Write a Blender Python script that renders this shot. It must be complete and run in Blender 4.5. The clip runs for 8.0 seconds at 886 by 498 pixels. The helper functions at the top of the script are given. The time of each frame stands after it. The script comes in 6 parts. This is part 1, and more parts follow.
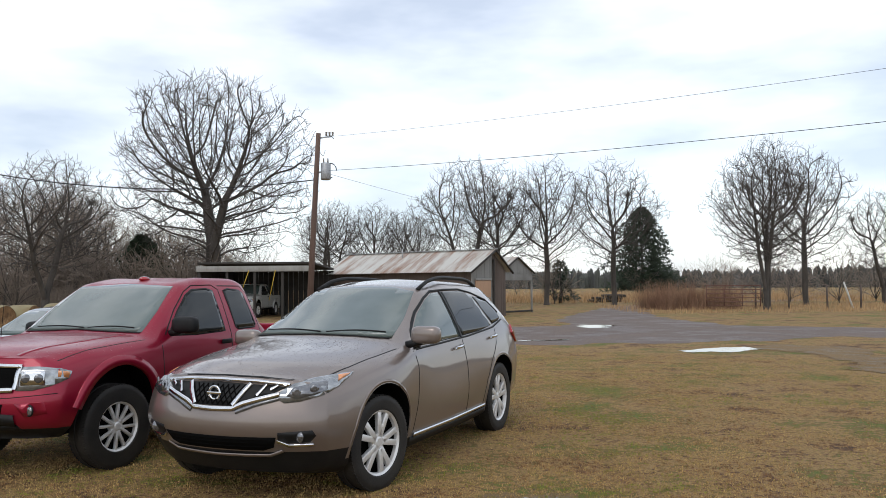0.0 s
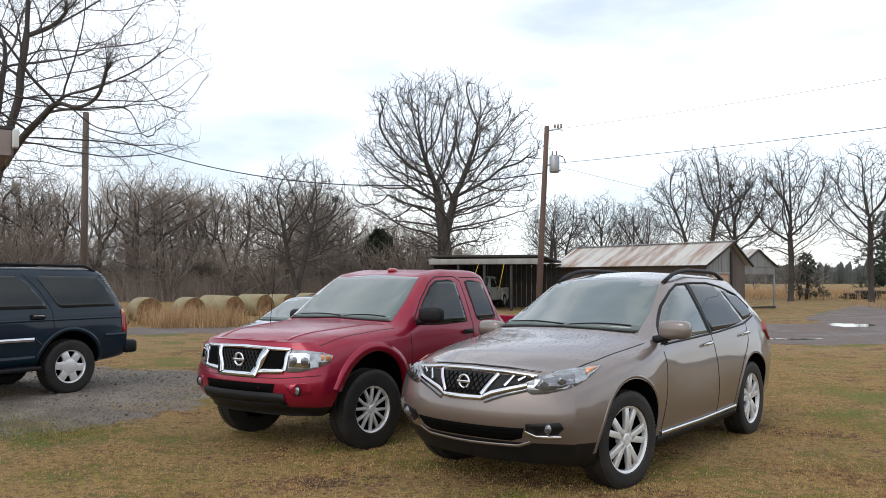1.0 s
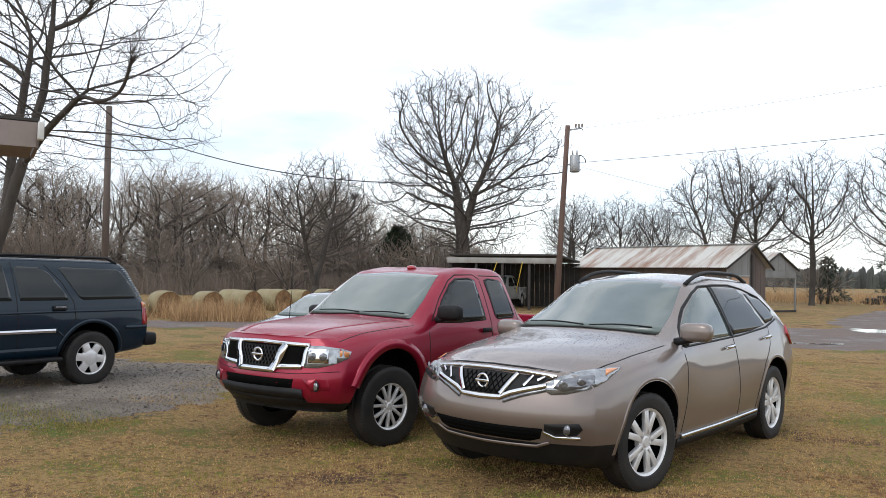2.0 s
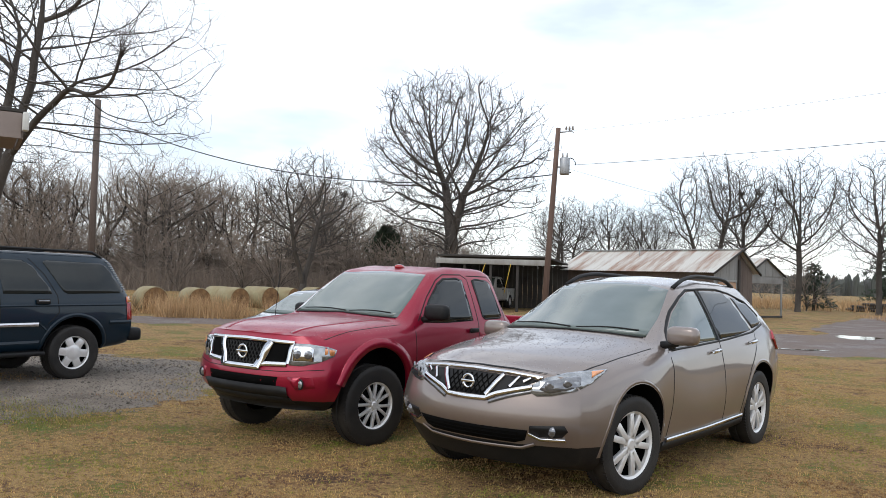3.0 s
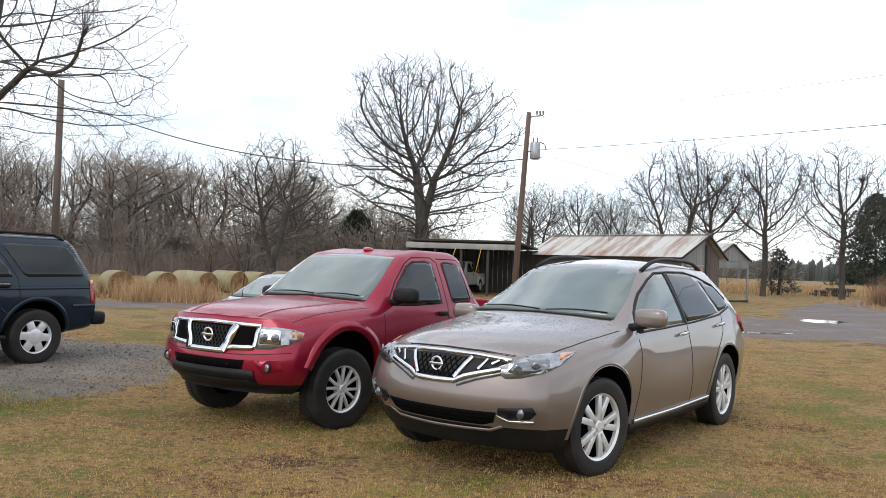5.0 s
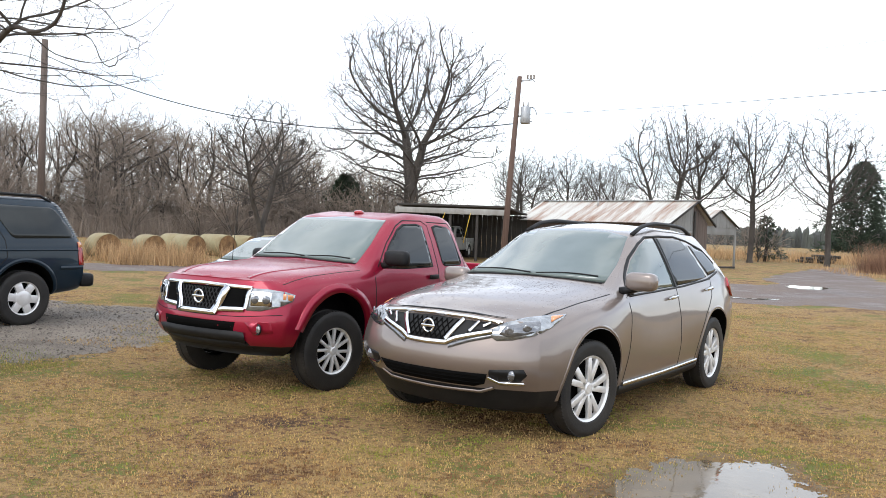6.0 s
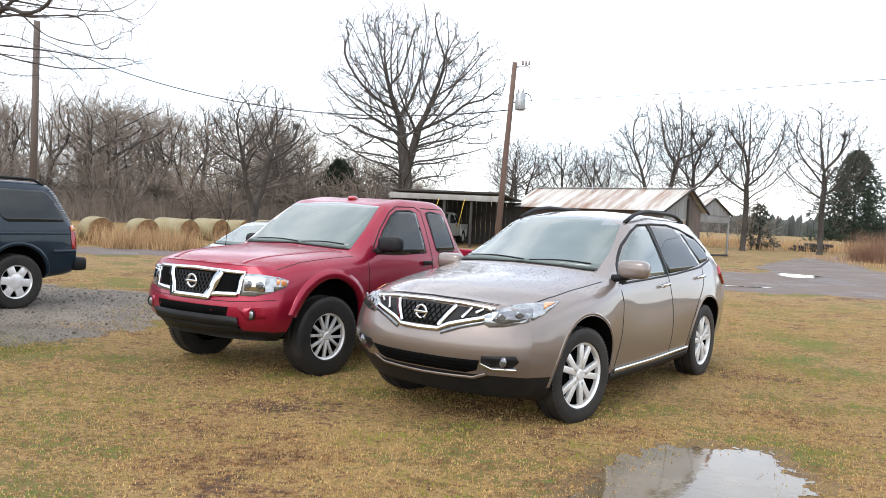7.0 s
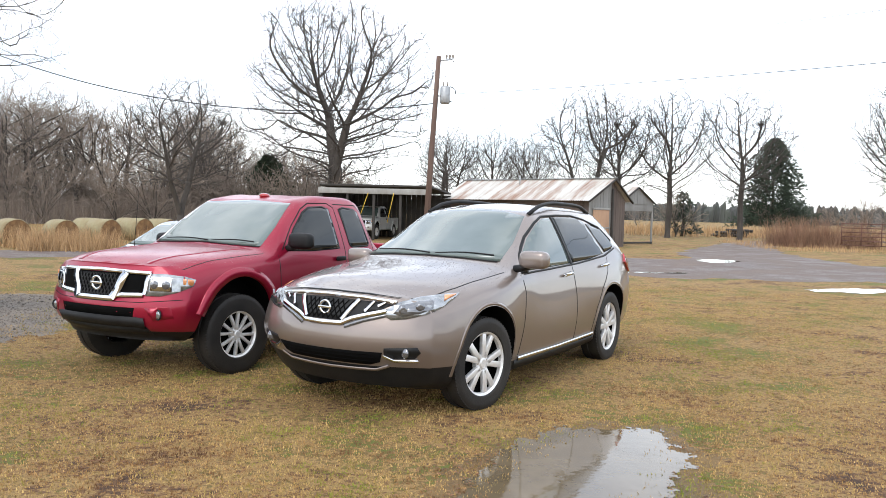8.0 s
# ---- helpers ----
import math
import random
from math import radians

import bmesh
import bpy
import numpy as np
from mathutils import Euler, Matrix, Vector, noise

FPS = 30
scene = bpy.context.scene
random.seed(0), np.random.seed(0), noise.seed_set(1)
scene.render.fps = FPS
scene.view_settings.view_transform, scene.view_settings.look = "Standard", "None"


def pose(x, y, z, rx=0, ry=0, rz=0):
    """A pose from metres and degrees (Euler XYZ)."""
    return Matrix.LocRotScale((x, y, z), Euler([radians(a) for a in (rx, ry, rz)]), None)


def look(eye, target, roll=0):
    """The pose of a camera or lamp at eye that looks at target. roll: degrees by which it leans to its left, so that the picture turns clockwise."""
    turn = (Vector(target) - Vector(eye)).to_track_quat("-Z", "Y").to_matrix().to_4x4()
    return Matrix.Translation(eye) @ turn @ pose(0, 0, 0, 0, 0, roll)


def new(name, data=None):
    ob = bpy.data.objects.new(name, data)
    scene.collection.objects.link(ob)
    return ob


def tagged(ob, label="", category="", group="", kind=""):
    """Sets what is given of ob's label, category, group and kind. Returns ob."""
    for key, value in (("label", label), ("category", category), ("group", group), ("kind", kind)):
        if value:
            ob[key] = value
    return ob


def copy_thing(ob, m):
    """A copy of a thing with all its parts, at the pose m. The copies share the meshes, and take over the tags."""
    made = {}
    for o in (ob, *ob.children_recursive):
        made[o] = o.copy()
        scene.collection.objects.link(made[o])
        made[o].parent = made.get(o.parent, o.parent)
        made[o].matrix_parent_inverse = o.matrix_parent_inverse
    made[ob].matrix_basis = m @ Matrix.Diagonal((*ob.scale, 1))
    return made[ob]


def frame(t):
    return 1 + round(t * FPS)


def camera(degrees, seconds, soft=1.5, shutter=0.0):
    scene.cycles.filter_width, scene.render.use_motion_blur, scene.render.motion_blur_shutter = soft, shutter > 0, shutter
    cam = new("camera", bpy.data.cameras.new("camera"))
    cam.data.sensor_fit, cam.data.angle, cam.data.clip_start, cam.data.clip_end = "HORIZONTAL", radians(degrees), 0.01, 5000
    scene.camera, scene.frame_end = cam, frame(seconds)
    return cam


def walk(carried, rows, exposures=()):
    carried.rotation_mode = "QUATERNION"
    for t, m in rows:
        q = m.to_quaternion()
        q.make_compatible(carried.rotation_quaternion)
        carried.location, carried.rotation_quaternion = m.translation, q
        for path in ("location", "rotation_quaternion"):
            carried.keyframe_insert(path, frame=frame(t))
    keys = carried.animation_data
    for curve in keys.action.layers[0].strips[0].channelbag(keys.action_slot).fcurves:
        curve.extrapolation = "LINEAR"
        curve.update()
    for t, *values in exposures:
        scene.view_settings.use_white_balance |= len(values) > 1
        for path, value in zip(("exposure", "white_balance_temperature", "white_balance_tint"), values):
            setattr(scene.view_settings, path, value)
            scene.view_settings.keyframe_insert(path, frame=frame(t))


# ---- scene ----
cam = camera(57.1, 8.0, soft=0.75)
PATH = [
    (0, (0.205, -0.14, 1.662), (0.222, 1.858, 1.748), -0.4),
    (0.5, (0.088, -0.102, 1.66), (-0.264, 1.866, 1.734), -0.5),
    (1, (0.033, -0.09, 1.653), (-0.492, 1.838, 1.724), -0.0),
    (1.5, (0.01, -0.083, 1.654), (-0.556, 1.834, 1.72), 0.6),
    (3, (0.003, -0.033, 1.643), (-0.538, 1.891, 1.711), 1.9),
    (3.5, (0.007, -0.009, 1.64), (-0.514, 1.92, 1.707), 2.2),
    (4, (0.008, -0.007, 1.64), (-0.503, 1.925, 1.705), 2.4),
    (5.5, (-0.003, 0.038, 1.607), (-0.453, 1.987, 1.602), 2.0),
    (6, (-0.023, 0.031, 1.599), (-0.463, 1.981, 1.548), 2.3),
    (6.5, (-0.022, 0.014, 1.6), (-0.467, 1.962, 1.528), 2.4),
    (7, (-0.015, 0.019, 1.605), (-0.439, 1.972, 1.52), 2.7),
    (7.5, (0.023, 0.029, 1.595), (-0.381, 1.984, 1.468), 2.4),
    (8, (0.271, -0.074, 1.631), (0.003, 1.905, 1.535), 1.5),
]
walk(cam, [(t, look(eye, target, roll)) for t, eye, target, roll in PATH],
     [(0, 0.05), (0.8, 0.2), (1.5, 0.36), (3.5, 0.36), (5.5, 0.62), (6.5, 1.0), (7.3, 1.0), (8, 0.95)])

# ---- world and sun: bright overcast winter sky ----
world = bpy.data.worlds.new("overcast_sky")
scene.world = world
world.use_nodes = True
wt = world.node_tree
wt.nodes.clear()
w_out = wt.nodes.new("ShaderNodeOutputWorld")
w_bg = wt.nodes.new("ShaderNodeBackground")
w_sky = wt.nodes.new("ShaderNodeTexSky")
w_sky.sky_type = "NISHITA"
w_sky.sun_disc = False
w_sky.sun_elevation = radians(38)
w_sky.sun_rotation = radians(200)
w_bg2 = wt.nodes.new("ShaderNodeBackground")
w_add = wt.nodes.new("ShaderNodeAddShader")
w_co = wt.nodes.new("ShaderNodeTexCoord")
w_map = wt.nodes.new("ShaderNodeMapping")
w_map.inputs["Scale"].default_value = (1.0, 1.0, 3.2)
w_noise = wt.nodes.new("ShaderNodeTexNoise")
w_noise.inputs["Scale"].default_value = 2.6
w_noise.inputs["Detail"].default_value = 5
w_ramp = wt.nodes.new("ShaderNodeValToRGB")
w_ramp.color_ramp.elements[0].position = 0.37
w_ramp.color_ramp.elements[0].color = (0.53, 0.575, 0.66, 1)
w_ramp.color_ramp.elements[1].position = 0.60
w_ramp.color_ramp.elements[1].color = (0.98, 1.0, 1.02, 1)
wt.links.new(w_co.outputs["Generated"], w_map.inputs["Vector"])
wt.links.new(w_map.outputs["Vector"], w_noise.inputs["Vector"])
wt.links.new(w_noise.outputs["Fac"], w_ramp.inputs["Fac"])
wt.links.new(w_ramp.outputs["Color"], w_bg2.inputs["Color"])
wt.links.new(w_sky.outputs["Color"], w_bg.inputs["Color"])
w_bg.inputs["Strength"].default_value = 0.05
w_bg2.inputs["Strength"].default_value = 0.98
wt.links.new(w_bg.outputs[0], w_add.inputs[0])
wt.links.new(w_bg2.outputs[0], w_add.inputs[1])
wt.links.new(w_add.outputs[0], w_out.inputs["Surface"])

sun = new("sun", bpy.data.lights.new("sun", "SUN"))
sun.data.energy = 0.6
sun.data.angle = radians(25)
sun.data.color = (1.0, 0.97, 0.92)
sun.matrix_world = look((-6, -14, 16), (0, 0, 0))


# ---- materials ----
def material(name, color, rough=0.6, metal=0.0, other=None, scale=6.0, fine=60.0, bump=0.0, coat=0.0, spec=0.5,
             stretch=(1, 1, 1), island=0.0, rough_var=0.0, lo=0.45, hi=0.9):
    """A surface with colour variation at two scales, fine relief and optional gloss coat."""
    m = bpy.data.materials.new(name)
    m.use_nodes = True
    nt = m.node_tree
    b = nt.nodes["Principled BSDF"]
    b.inputs["Roughness"].default_value = rough
    b.inputs["Metallic"].default_value = metal
    b.inputs["Specular IOR Level"].default_value = spec
    b.inputs["Coat Weight"].default_value = coat
    b.inputs["Coat Roughness"].default_value = 0.04
    other = other or tuple(c * 0.8 for c in color)
    co = nt.nodes.new("ShaderNodeTexCoord")
    mp = nt.nodes.new("ShaderNodeMapping")
    mp.inputs["Scale"].default_value = stretch
    nt.links.new(co.outputs["Object"], mp.inputs["Vector"])
    n1 = nt.nodes.new("ShaderNodeTexNoise")
    n1.inputs["Scale"].default_value = scale
    n1.inputs["Detail"].default_value = 4
    n2 = nt.nodes.new("ShaderNodeTexNoise")
    n2.inputs["Scale"].default_value = fine
    n2.inputs["Detail"].default_value = 3
    for n in (n1, n2):
        nt.links.new(mp.outputs["Vector"], n.inputs["Vector"])
    add = nt.nodes.new("ShaderNodeMath")
    add.operation = "MULTIPLY_ADD"
    add.inputs[1].default_value = 0.35
    nt.links.new(n2.outputs["Fac"], add.inputs[0])
    nt.links.new(n1.outputs["Fac"], add.inputs[2])
    rg = nt.nodes.new("ShaderNodeMapRange")
    rg.inputs["From Min"].default_value = lo
    rg.inputs["From Max"].default_value = hi
    nt.links.new(add.outputs[0], rg.inputs["Value"])
    mix = nt.nodes.new("ShaderNodeMix")
    mix.data_type = "RGBA"
    mix.inputs["A"].default_value = (*color, 1)
    mix.inputs["B"].default_value = (*other, 1)
    nt.links.new(rg.outputs["Result"], mix.inputs["Factor"])
    last = mix.outputs["Result"]
    if island:
        geo = nt.nodes.new("ShaderNodeNewGeometry")
        hsv = nt.nodes.new("ShaderNodeHueSaturation")
        vr = nt.nodes.new("ShaderNodeMapRange")
        vr.inputs["To Min"].default_value = 1 - island
        vr.inputs["To Max"].default_value = 1 + island
        nt.links.new(geo.outputs["Random Per Island"], vr.inputs["Value"])
        nt.links.new(vr.outputs["Result"], hsv.inputs["Value"])
        nt.links.new(last, hsv.inputs["Color"])
        last = hsv.outputs["Color"]
    nt.links.new(last, b.inputs["Base Color"])
    if rough_var:
        rr = nt.nodes.new("ShaderNodeMapRange")
        rr.inputs["To Min"].default_value = max(0.02, rough - rough_var)
        rr.inputs["To Max"].default_value = min(1, rough + rough_var)
        nt.links.new(n1.outputs["Fac"], rr.inputs["Value"])
        nt.links.new(rr.outputs["Result"], b.inputs["Roughness"])
    if bump:
        bp = nt.nodes.new("ShaderNodeBump")
        bp.inputs["Strength"].default_value = 0.6
        bp.inputs["Distance"].default_value = bump
        nt.links.new(n2.outputs["Fac"], bp.inputs["Height"])
        nt.links.new(bp.outputs["Normal"], b.inputs["Normal"])
    return m


def wet_paint(name, color, metal):
    """Metallic car paint under clear coat, with rain beads that roughen the upward faces."""
    m = material(name, color, 0.34, metal, tuple(c * 0.9 for c in color), 1.5, 300, 0.0, 1.0)
    nt = m.node_tree
    b = nt.nodes["Principled BSDF"]
    co = nt.nodes.new("ShaderNodeTexCoord")
    vo = nt.nodes.new("ShaderNodeTexVoronoi")
    vo.inputs["Scale"].default_value = 48
    nt.links.new(co.outputs["Object"], vo.inputs["Vector"])
    drop = nt.nodes.new("ShaderNodeMapRange")
    drop.inputs["From Min"].default_value = 0.12
    drop.inputs["From Max"].default_value = 0.36
    drop.inputs["To Min"].default_value = 1
    drop.inputs["To Max"].default_value = 0
    nt.links.new(vo.outputs["Distance"], drop.inputs["Value"])
    pick = nt.nodes.new("ShaderNodeMath")
    pick.operation = "GREATER_THAN"
    pick.inputs[1].default_value = 0.5
    nt.links.new(vo.outputs["Color"], pick.inputs[0])
    geo = nt.nodes.new("ShaderNodeNewGeometry")
    sep = nt.nodes.new("ShaderNodeSeparateXYZ")
    nt.links.new(geo.outputs["Normal"], sep.inputs[0])
    up = nt.nodes.new("ShaderNodeMapRange")
    up.inputs["From Min"].default_value = 0.55
    up.inputs["From Max"].default_value = 0.9
    nt.links.new(sep.outputs["Z"], up.inputs["Value"])
    h1 = nt.nodes.new("ShaderNodeMath")
    h1.operation = "MULTIPLY"
    h2 = nt.nodes.new("ShaderNodeMath")
    h2.operation = "MULTIPLY"
    nt.links.new(drop.outputs[0], h1.inputs[0])
    nt.links.new(up.outputs[0], h1.inputs[1])
    nt.links.new(h1.outputs[0], h2.inputs[0])
    nt.links.new(pick.outputs[0], h2.inputs[1])
    bp = nt.nodes.new("ShaderNodeBump")
    bp.inputs["Strength"].default_value = 0.7
    bp.inputs["Distance"].default_value = 0.006
    nt.links.new(h2.outputs[0], bp.inputs["Height"])
    nt.links.new(bp.outputs["Normal"], b.inputs["Coat Normal"])
    nt.links.new(bp.outputs["Normal"], b.inputs["Normal"])
    return m


M = {
    "taupe": wet_paint("taupe_metallic_paint", (0.215, 0.175, 0.155), 0.5),
    "red": wet_paint("red_metallic_paint", (0.285, 0.006, 0.030), 0.4),
    "navy": wet_paint("dark_blue_paint", (0.004, 0.015, 0.027), 0.0),
    "silver": wet_paint("silver_paint", (0.27, 0.29, 0.31), 0.5),
    "white": wet_paint("white_paint", (0.6, 0.6, 0.58), 0.0),
    "black": material("black_plastic", (0.008, 0.008, 0.009), 0.5, 0, (0.014, 0.014, 0.014), 8, 200, 0.001, spec=0.22),
    # near-black for wheel wells and other recesses, with their shade in the colour
    "well": material("recess_shade_black", (0.005, 0.005, 0.005), 0.95, spec=0.05),
    "glass": material("tinted_window_glass", (0.012, 0.015, 0.015), 0.03, 0, (0.02, 0.024, 0.024), 1.5, 5, 0, 0.0, 0.4),
    # opaque glass; the grey-green base stands for the lit cabin behind it
    "screen": material("windscreen_glass", (0.07, 0.098, 0.09), 0.04, 0, (0.12, 0.15, 0.14), 1.3, 4, 0, 0.6, 0.6),
    "chrome": material("chrome", (0.72, 0.73, 0.75), 0.12, 1.0, (0.62, 0.63, 0.65), 10),
    "alloy": material("alloy", (0.78, 0.78, 0.78), 0.38, 0.45, (0.66, 0.65, 0.63), 6, 40),
    "rubber": material("tyre_rubber", (0.013, 0.0125, 0.0125), 0.6, 0, (0.03, 0.027, 0.024), 5, 80, 0.002, spec=0.3),
    "lamp": material("headlight_lens", (0.42, 0.44, 0.46), 0.10, 0.65, (0.16, 0.17, 0.18), 14, 40, 0, 1.0),
    "lampdark": material("headlight_bezel", (0.22, 0.23, 0.25), 0.1, 0.6, (0.1, 0.1, 0.11), 12, 30, 0, 1.0),
    "amber": material("amber_lens", (0.75, 0.30, 0.12), 0.1, 0, None, 10, 30, 0, 1.0),
    "tail": material("red_tail_lens", (0.35, 0.012, 0.015), 0.1, 0, None, 10, 30, 0, 1.0),
    "bark": material("bark", (0.038, 0.033, 0.029), 0.9, 0, (0.085, 0.072, 0.061), 3, 25, 0.02, stretch=(1, 1, 0.3)),
    "twig": material("bare_twigs", (0.052, 0.045, 0.04), 0.9, 0, (0.095, 0.083, 0.073), 0.6, 9),
    "scrub": material("brown_scrub_twigs", (0.185, 0.146, 0.118), 0.9, 0, (0.31, 0.255, 0.21), 0.4, 9, island=0.35),
    "needle": material("cedar_needles", (0.018, 0.032, 0.018), 0.8, 0, (0.035, 0.05, 0.025), 1.2, 14, island=0.4),
    "pole": material("weathered_pole_wood", (0.09, 0.053, 0.04), 0.85, 0, (0.16, 0.105, 0.082), 4, 30, 0.01, stretch=(1, 1, 0.08)),
    "tin": material("rusty_corrugated_tin", (0.52, 0.51, 0.475), 0.55, 0.15, (0.25, 0.135, 0.085), 0.9, 6, 0.0, stretch=(2.2, 0.3, 0.3), rough_var=0.15, lo=0.60, hi=0.86),
    "greywood": material("grey_painted_boards", (0.27, 0.27, 0.26), 0.8, 0, (0.19, 0.185, 0.175), 2, 30, 0.004, stretch=(1, 1, 0.2)),
    "brownwood": material("brown_boards", (0.085, 0.065, 0.055), 0.85, 0, (0.13, 0.10, 0.085), 2, 30, 0.004, stretch=(1, 1, 0.2)),
    "ply": material("plywood_sheet", (0.43, 0.27, 0.17), 0.8, 0, (0.32, 0.19, 0.12), 1.5, 14, 0.002, stretch=(1, 1, 0.25)),
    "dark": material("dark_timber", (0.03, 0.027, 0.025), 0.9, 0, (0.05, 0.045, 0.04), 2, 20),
    "fascia": material("weathered_white_fascia", (0.33, 0.325, 0.31), 0.7, 0, (0.20, 0.19, 0.175), 1.5, 14, stretch=(1, 1, 0.3)),
    "hay": material("hay_bale_face", (0.27, 0.15, 0.065), 0.95, 0, (0.11, 0.06, 0.03), 5, 60, 0.02),
    "wrap": material("pale_net_wrap", (0.28, 0.25, 0.14), 0.8, 0, (0.20, 0.135, 0.065), 1.6, 24, 0.01),
    "straw": material("dry_tall_grass", (0.50, 0.33, 0.17), 0.9, 0, (0.34, 0.205, 0.10), 0.5, 9, island=0.35),
    "rust": material("rust_red_brush", (0.20, 0.105, 0.065), 0.9, 0, (0.28, 0.17, 0.105), 0.7, 8, island=0.35),
    "steel": material("galvanised_steel", (0.42, 0.43, 0.44), 0.45, 0.6, (0.33, 0.34, 0.35), 3, 30),
    "rustbar": material("rusty_gate_tube", (0.16, 0.07, 0.05), 0.8, 0.1, (0.10, 0.05, 0.04), 4, 30),
    "wire": material("black_cable", (0.02, 0.02, 0.022), 0.7),
    "whitewood": material("white_painted_post", (0.7, 0.7, 0.68), 0.7, 0, (0.5, 0.5, 0.47), 3, 30),
    "strap": material("yellow_strap", (0.65, 0.42, 0.03), 0.6),
    "stone": material("gravel_stones", (0.12, 0.10, 0.085), 0.75, 0, (0.21, 0.185, 0.16), 3, 40, island=0.5),
    "soffit": material("painted_eave", (0.27, 0.22, 0.20), 0.7, 0, (0.22, 0.18, 0.16), 1.5, 20),
}


def ramp_ground(name, stops, scale, fine, rough, bump, wet=0.0, lo=0.58, hi=1.17, island=0.0):
    """Ground of several colours by broad and fine noise in world metres."""
    m = bpy.data.materials.new(name)
    m.use_nodes = True
    nt = m.node_tree
    b = nt.nodes["Principled BSDF"]
    co = nt.nodes.new("ShaderNodeTexCoord")
    n1 = nt.nodes.new("ShaderNodeTexNoise")
    n1.inputs["Scale"].default_value = scale
    n1.inputs["Detail"].default_value = 6
    n1.inputs["Roughness"].default_value = 0.72
    n2 = nt.nodes.new("ShaderNodeTexNoise")
    n2.inputs["Scale"].default_value = fine
    n2.inputs["Detail"].default_value = 6
    n2.inputs["Roughness"].default_value = 0.75
    for n in (n1, n2):
        nt.links.new(co.outputs["Object"], n.inputs["Vector"])
    ma = nt.nodes.new("ShaderNodeMath")
    ma.operation = "MULTIPLY_ADD"
    ma.inputs[1].default_value = 0.75
    nt.links.new(n2.outputs["Fac"], ma.inputs[0])
    nt.links.new(n1.outputs["Fac"], ma.inputs[2])
    sub = nt.nodes.new("ShaderNodeMapRange")
    sub.inputs["From Min"].default_value = lo
    sub.inputs["From Max"].default_value = hi
    nt.links.new(ma.outputs[0], sub.inputs["Value"])
    rp = nt.nodes.new("ShaderNodeValToRGB")
    els = rp.color_ramp.elements
    while len(els) < len(stops):
        els.new(0.5)
    for e, (p, c) in zip(els, stops):
        e.position, e.color = p, (*c, 1)
    nt.links.new(sub.outputs["Result"], rp.inputs["Fac"])
    last = rp.outputs["Color"]
    if island:
        geo = nt.nodes.new("ShaderNodeNewGeometry")
        hsv = nt.nodes.new("ShaderNodeHueSaturation")
        vr = nt.nodes.new("ShaderNodeMapRange")
        vr.inputs["To Min"].default_value = 1 - island
        vr.inputs["To Max"].default_value = 1 + island
        nt.links.new(geo.outputs["Random Per Island"], vr.inputs["Value"])
        nt.links.new(vr.outputs["Result"], hsv.inputs["Value"])
        nt.links.new(last, hsv.inputs["Color"])
        last = hsv.outputs["Color"]
    nt.links.new(last, b.inputs["Base Color"])
    b.inputs["Roughness"].default_value = rough
    if wet:
        wr = nt.nodes.new("ShaderNodeMapRange")
        wr.inputs["From Min"].default_value = 0.42
        wr.inputs["From Max"].default_value = 0.56
        wr.inputs["To Min"].default_value = wet
        wr.inputs["To Max"].default_value = rough
        nt.links.new(n1.outputs["Fac"], wr.inputs["Value"])
        nt.links.new(wr.outputs["Result"], b.inputs["Roughness"])
    bp = nt.nodes.new("ShaderNodeBump")
    bp.inputs["Strength"].default_value = 0.8
    bp.inputs["Distance"].default_value = bump
    nt.links.new(n2.outputs["Fac"], bp.inputs["Height"])
    nt.links.new(bp.outputs["Normal"], b.inputs["Normal"])
    return m


for key, coat, spec in (("navy", 0.42, 0.2), ("red", 0.5, 0.35)):
    M[key].node_tree.nodes["Principled BSDF"].inputs["Coat Weight"].default_value = coat
    M[key].node_tree.nodes["Principled BSDF"].inputs["Specular IOR Level"].default_value = spec

M["lawn"] = ramp_ground("winter_lawn", [(0.0, (0.05, 0.10, 0.010)), (0.28, (0.14, 0.15, 0.025)), (0.40, (0.15, 0.085, 0.028)),
                                       (0.54, (0.36, 0.235, 0.085)), (0.66, (0.20, 0.105, 0.04)), (0.8, (0.08, 0.038, 0.018)), (1.0, (0.04, 0.022, 0.012))], 0.6, 13, 0.95, 0.07, lo=0.62, hi=1.12)
M["blade"] = ramp_ground("lawn_blades", [(0.0, (0.12, 0.19, 0.015)), (0.30, (0.26, 0.26, 0.04)), (0.40, (0.28, 0.19, 0.055)), (0.52, (0.50, 0.34, 0.13)),
                                        (0.63, (0.38, 0.225, 0.085)), (0.74, (0.19, 0.09, 0.035)), (1.0, (0.07, 0.035, 0.02))], 0.75, 7, 0.9, 0.0, lo=0.62, hi=1.12, island=0.32)
M["gravel"] = ramp_ground("wet_gravel", [(0.0, (0.04, 0.03, 0.024)), (0.3, (0.13, 0.105, 0.08)), (0.5, (0.22, 0.185, 0.15)),
                                        (0.7, (0.30, 0.26, 0.215)), (1.0, (0.09, 0.07, 0.04))], 1.1, 34, 0.85, 0.05, 0.5)
M["asphalt"] = ramp_ground("wet_dirt_road", [(0.0, (0.075, 0.055, 0.047)), (0.45, (0.14, 0.108, 0.094)), (0.8, (0.20, 0.155, 0.13)),
                                            (1.0, (0.22, 0.16, 0.10))], 0.5, 14, 0.8, 0.04, 0.45)
M["asphalt"].node_tree.nodes["Principled BSDF"].inputs["Specular IOR Level"].default_value = 0.22
M["gravel"].node_tree.nodes["Principled BSDF"].inputs["Specular IOR Level"].default_value = 0.22
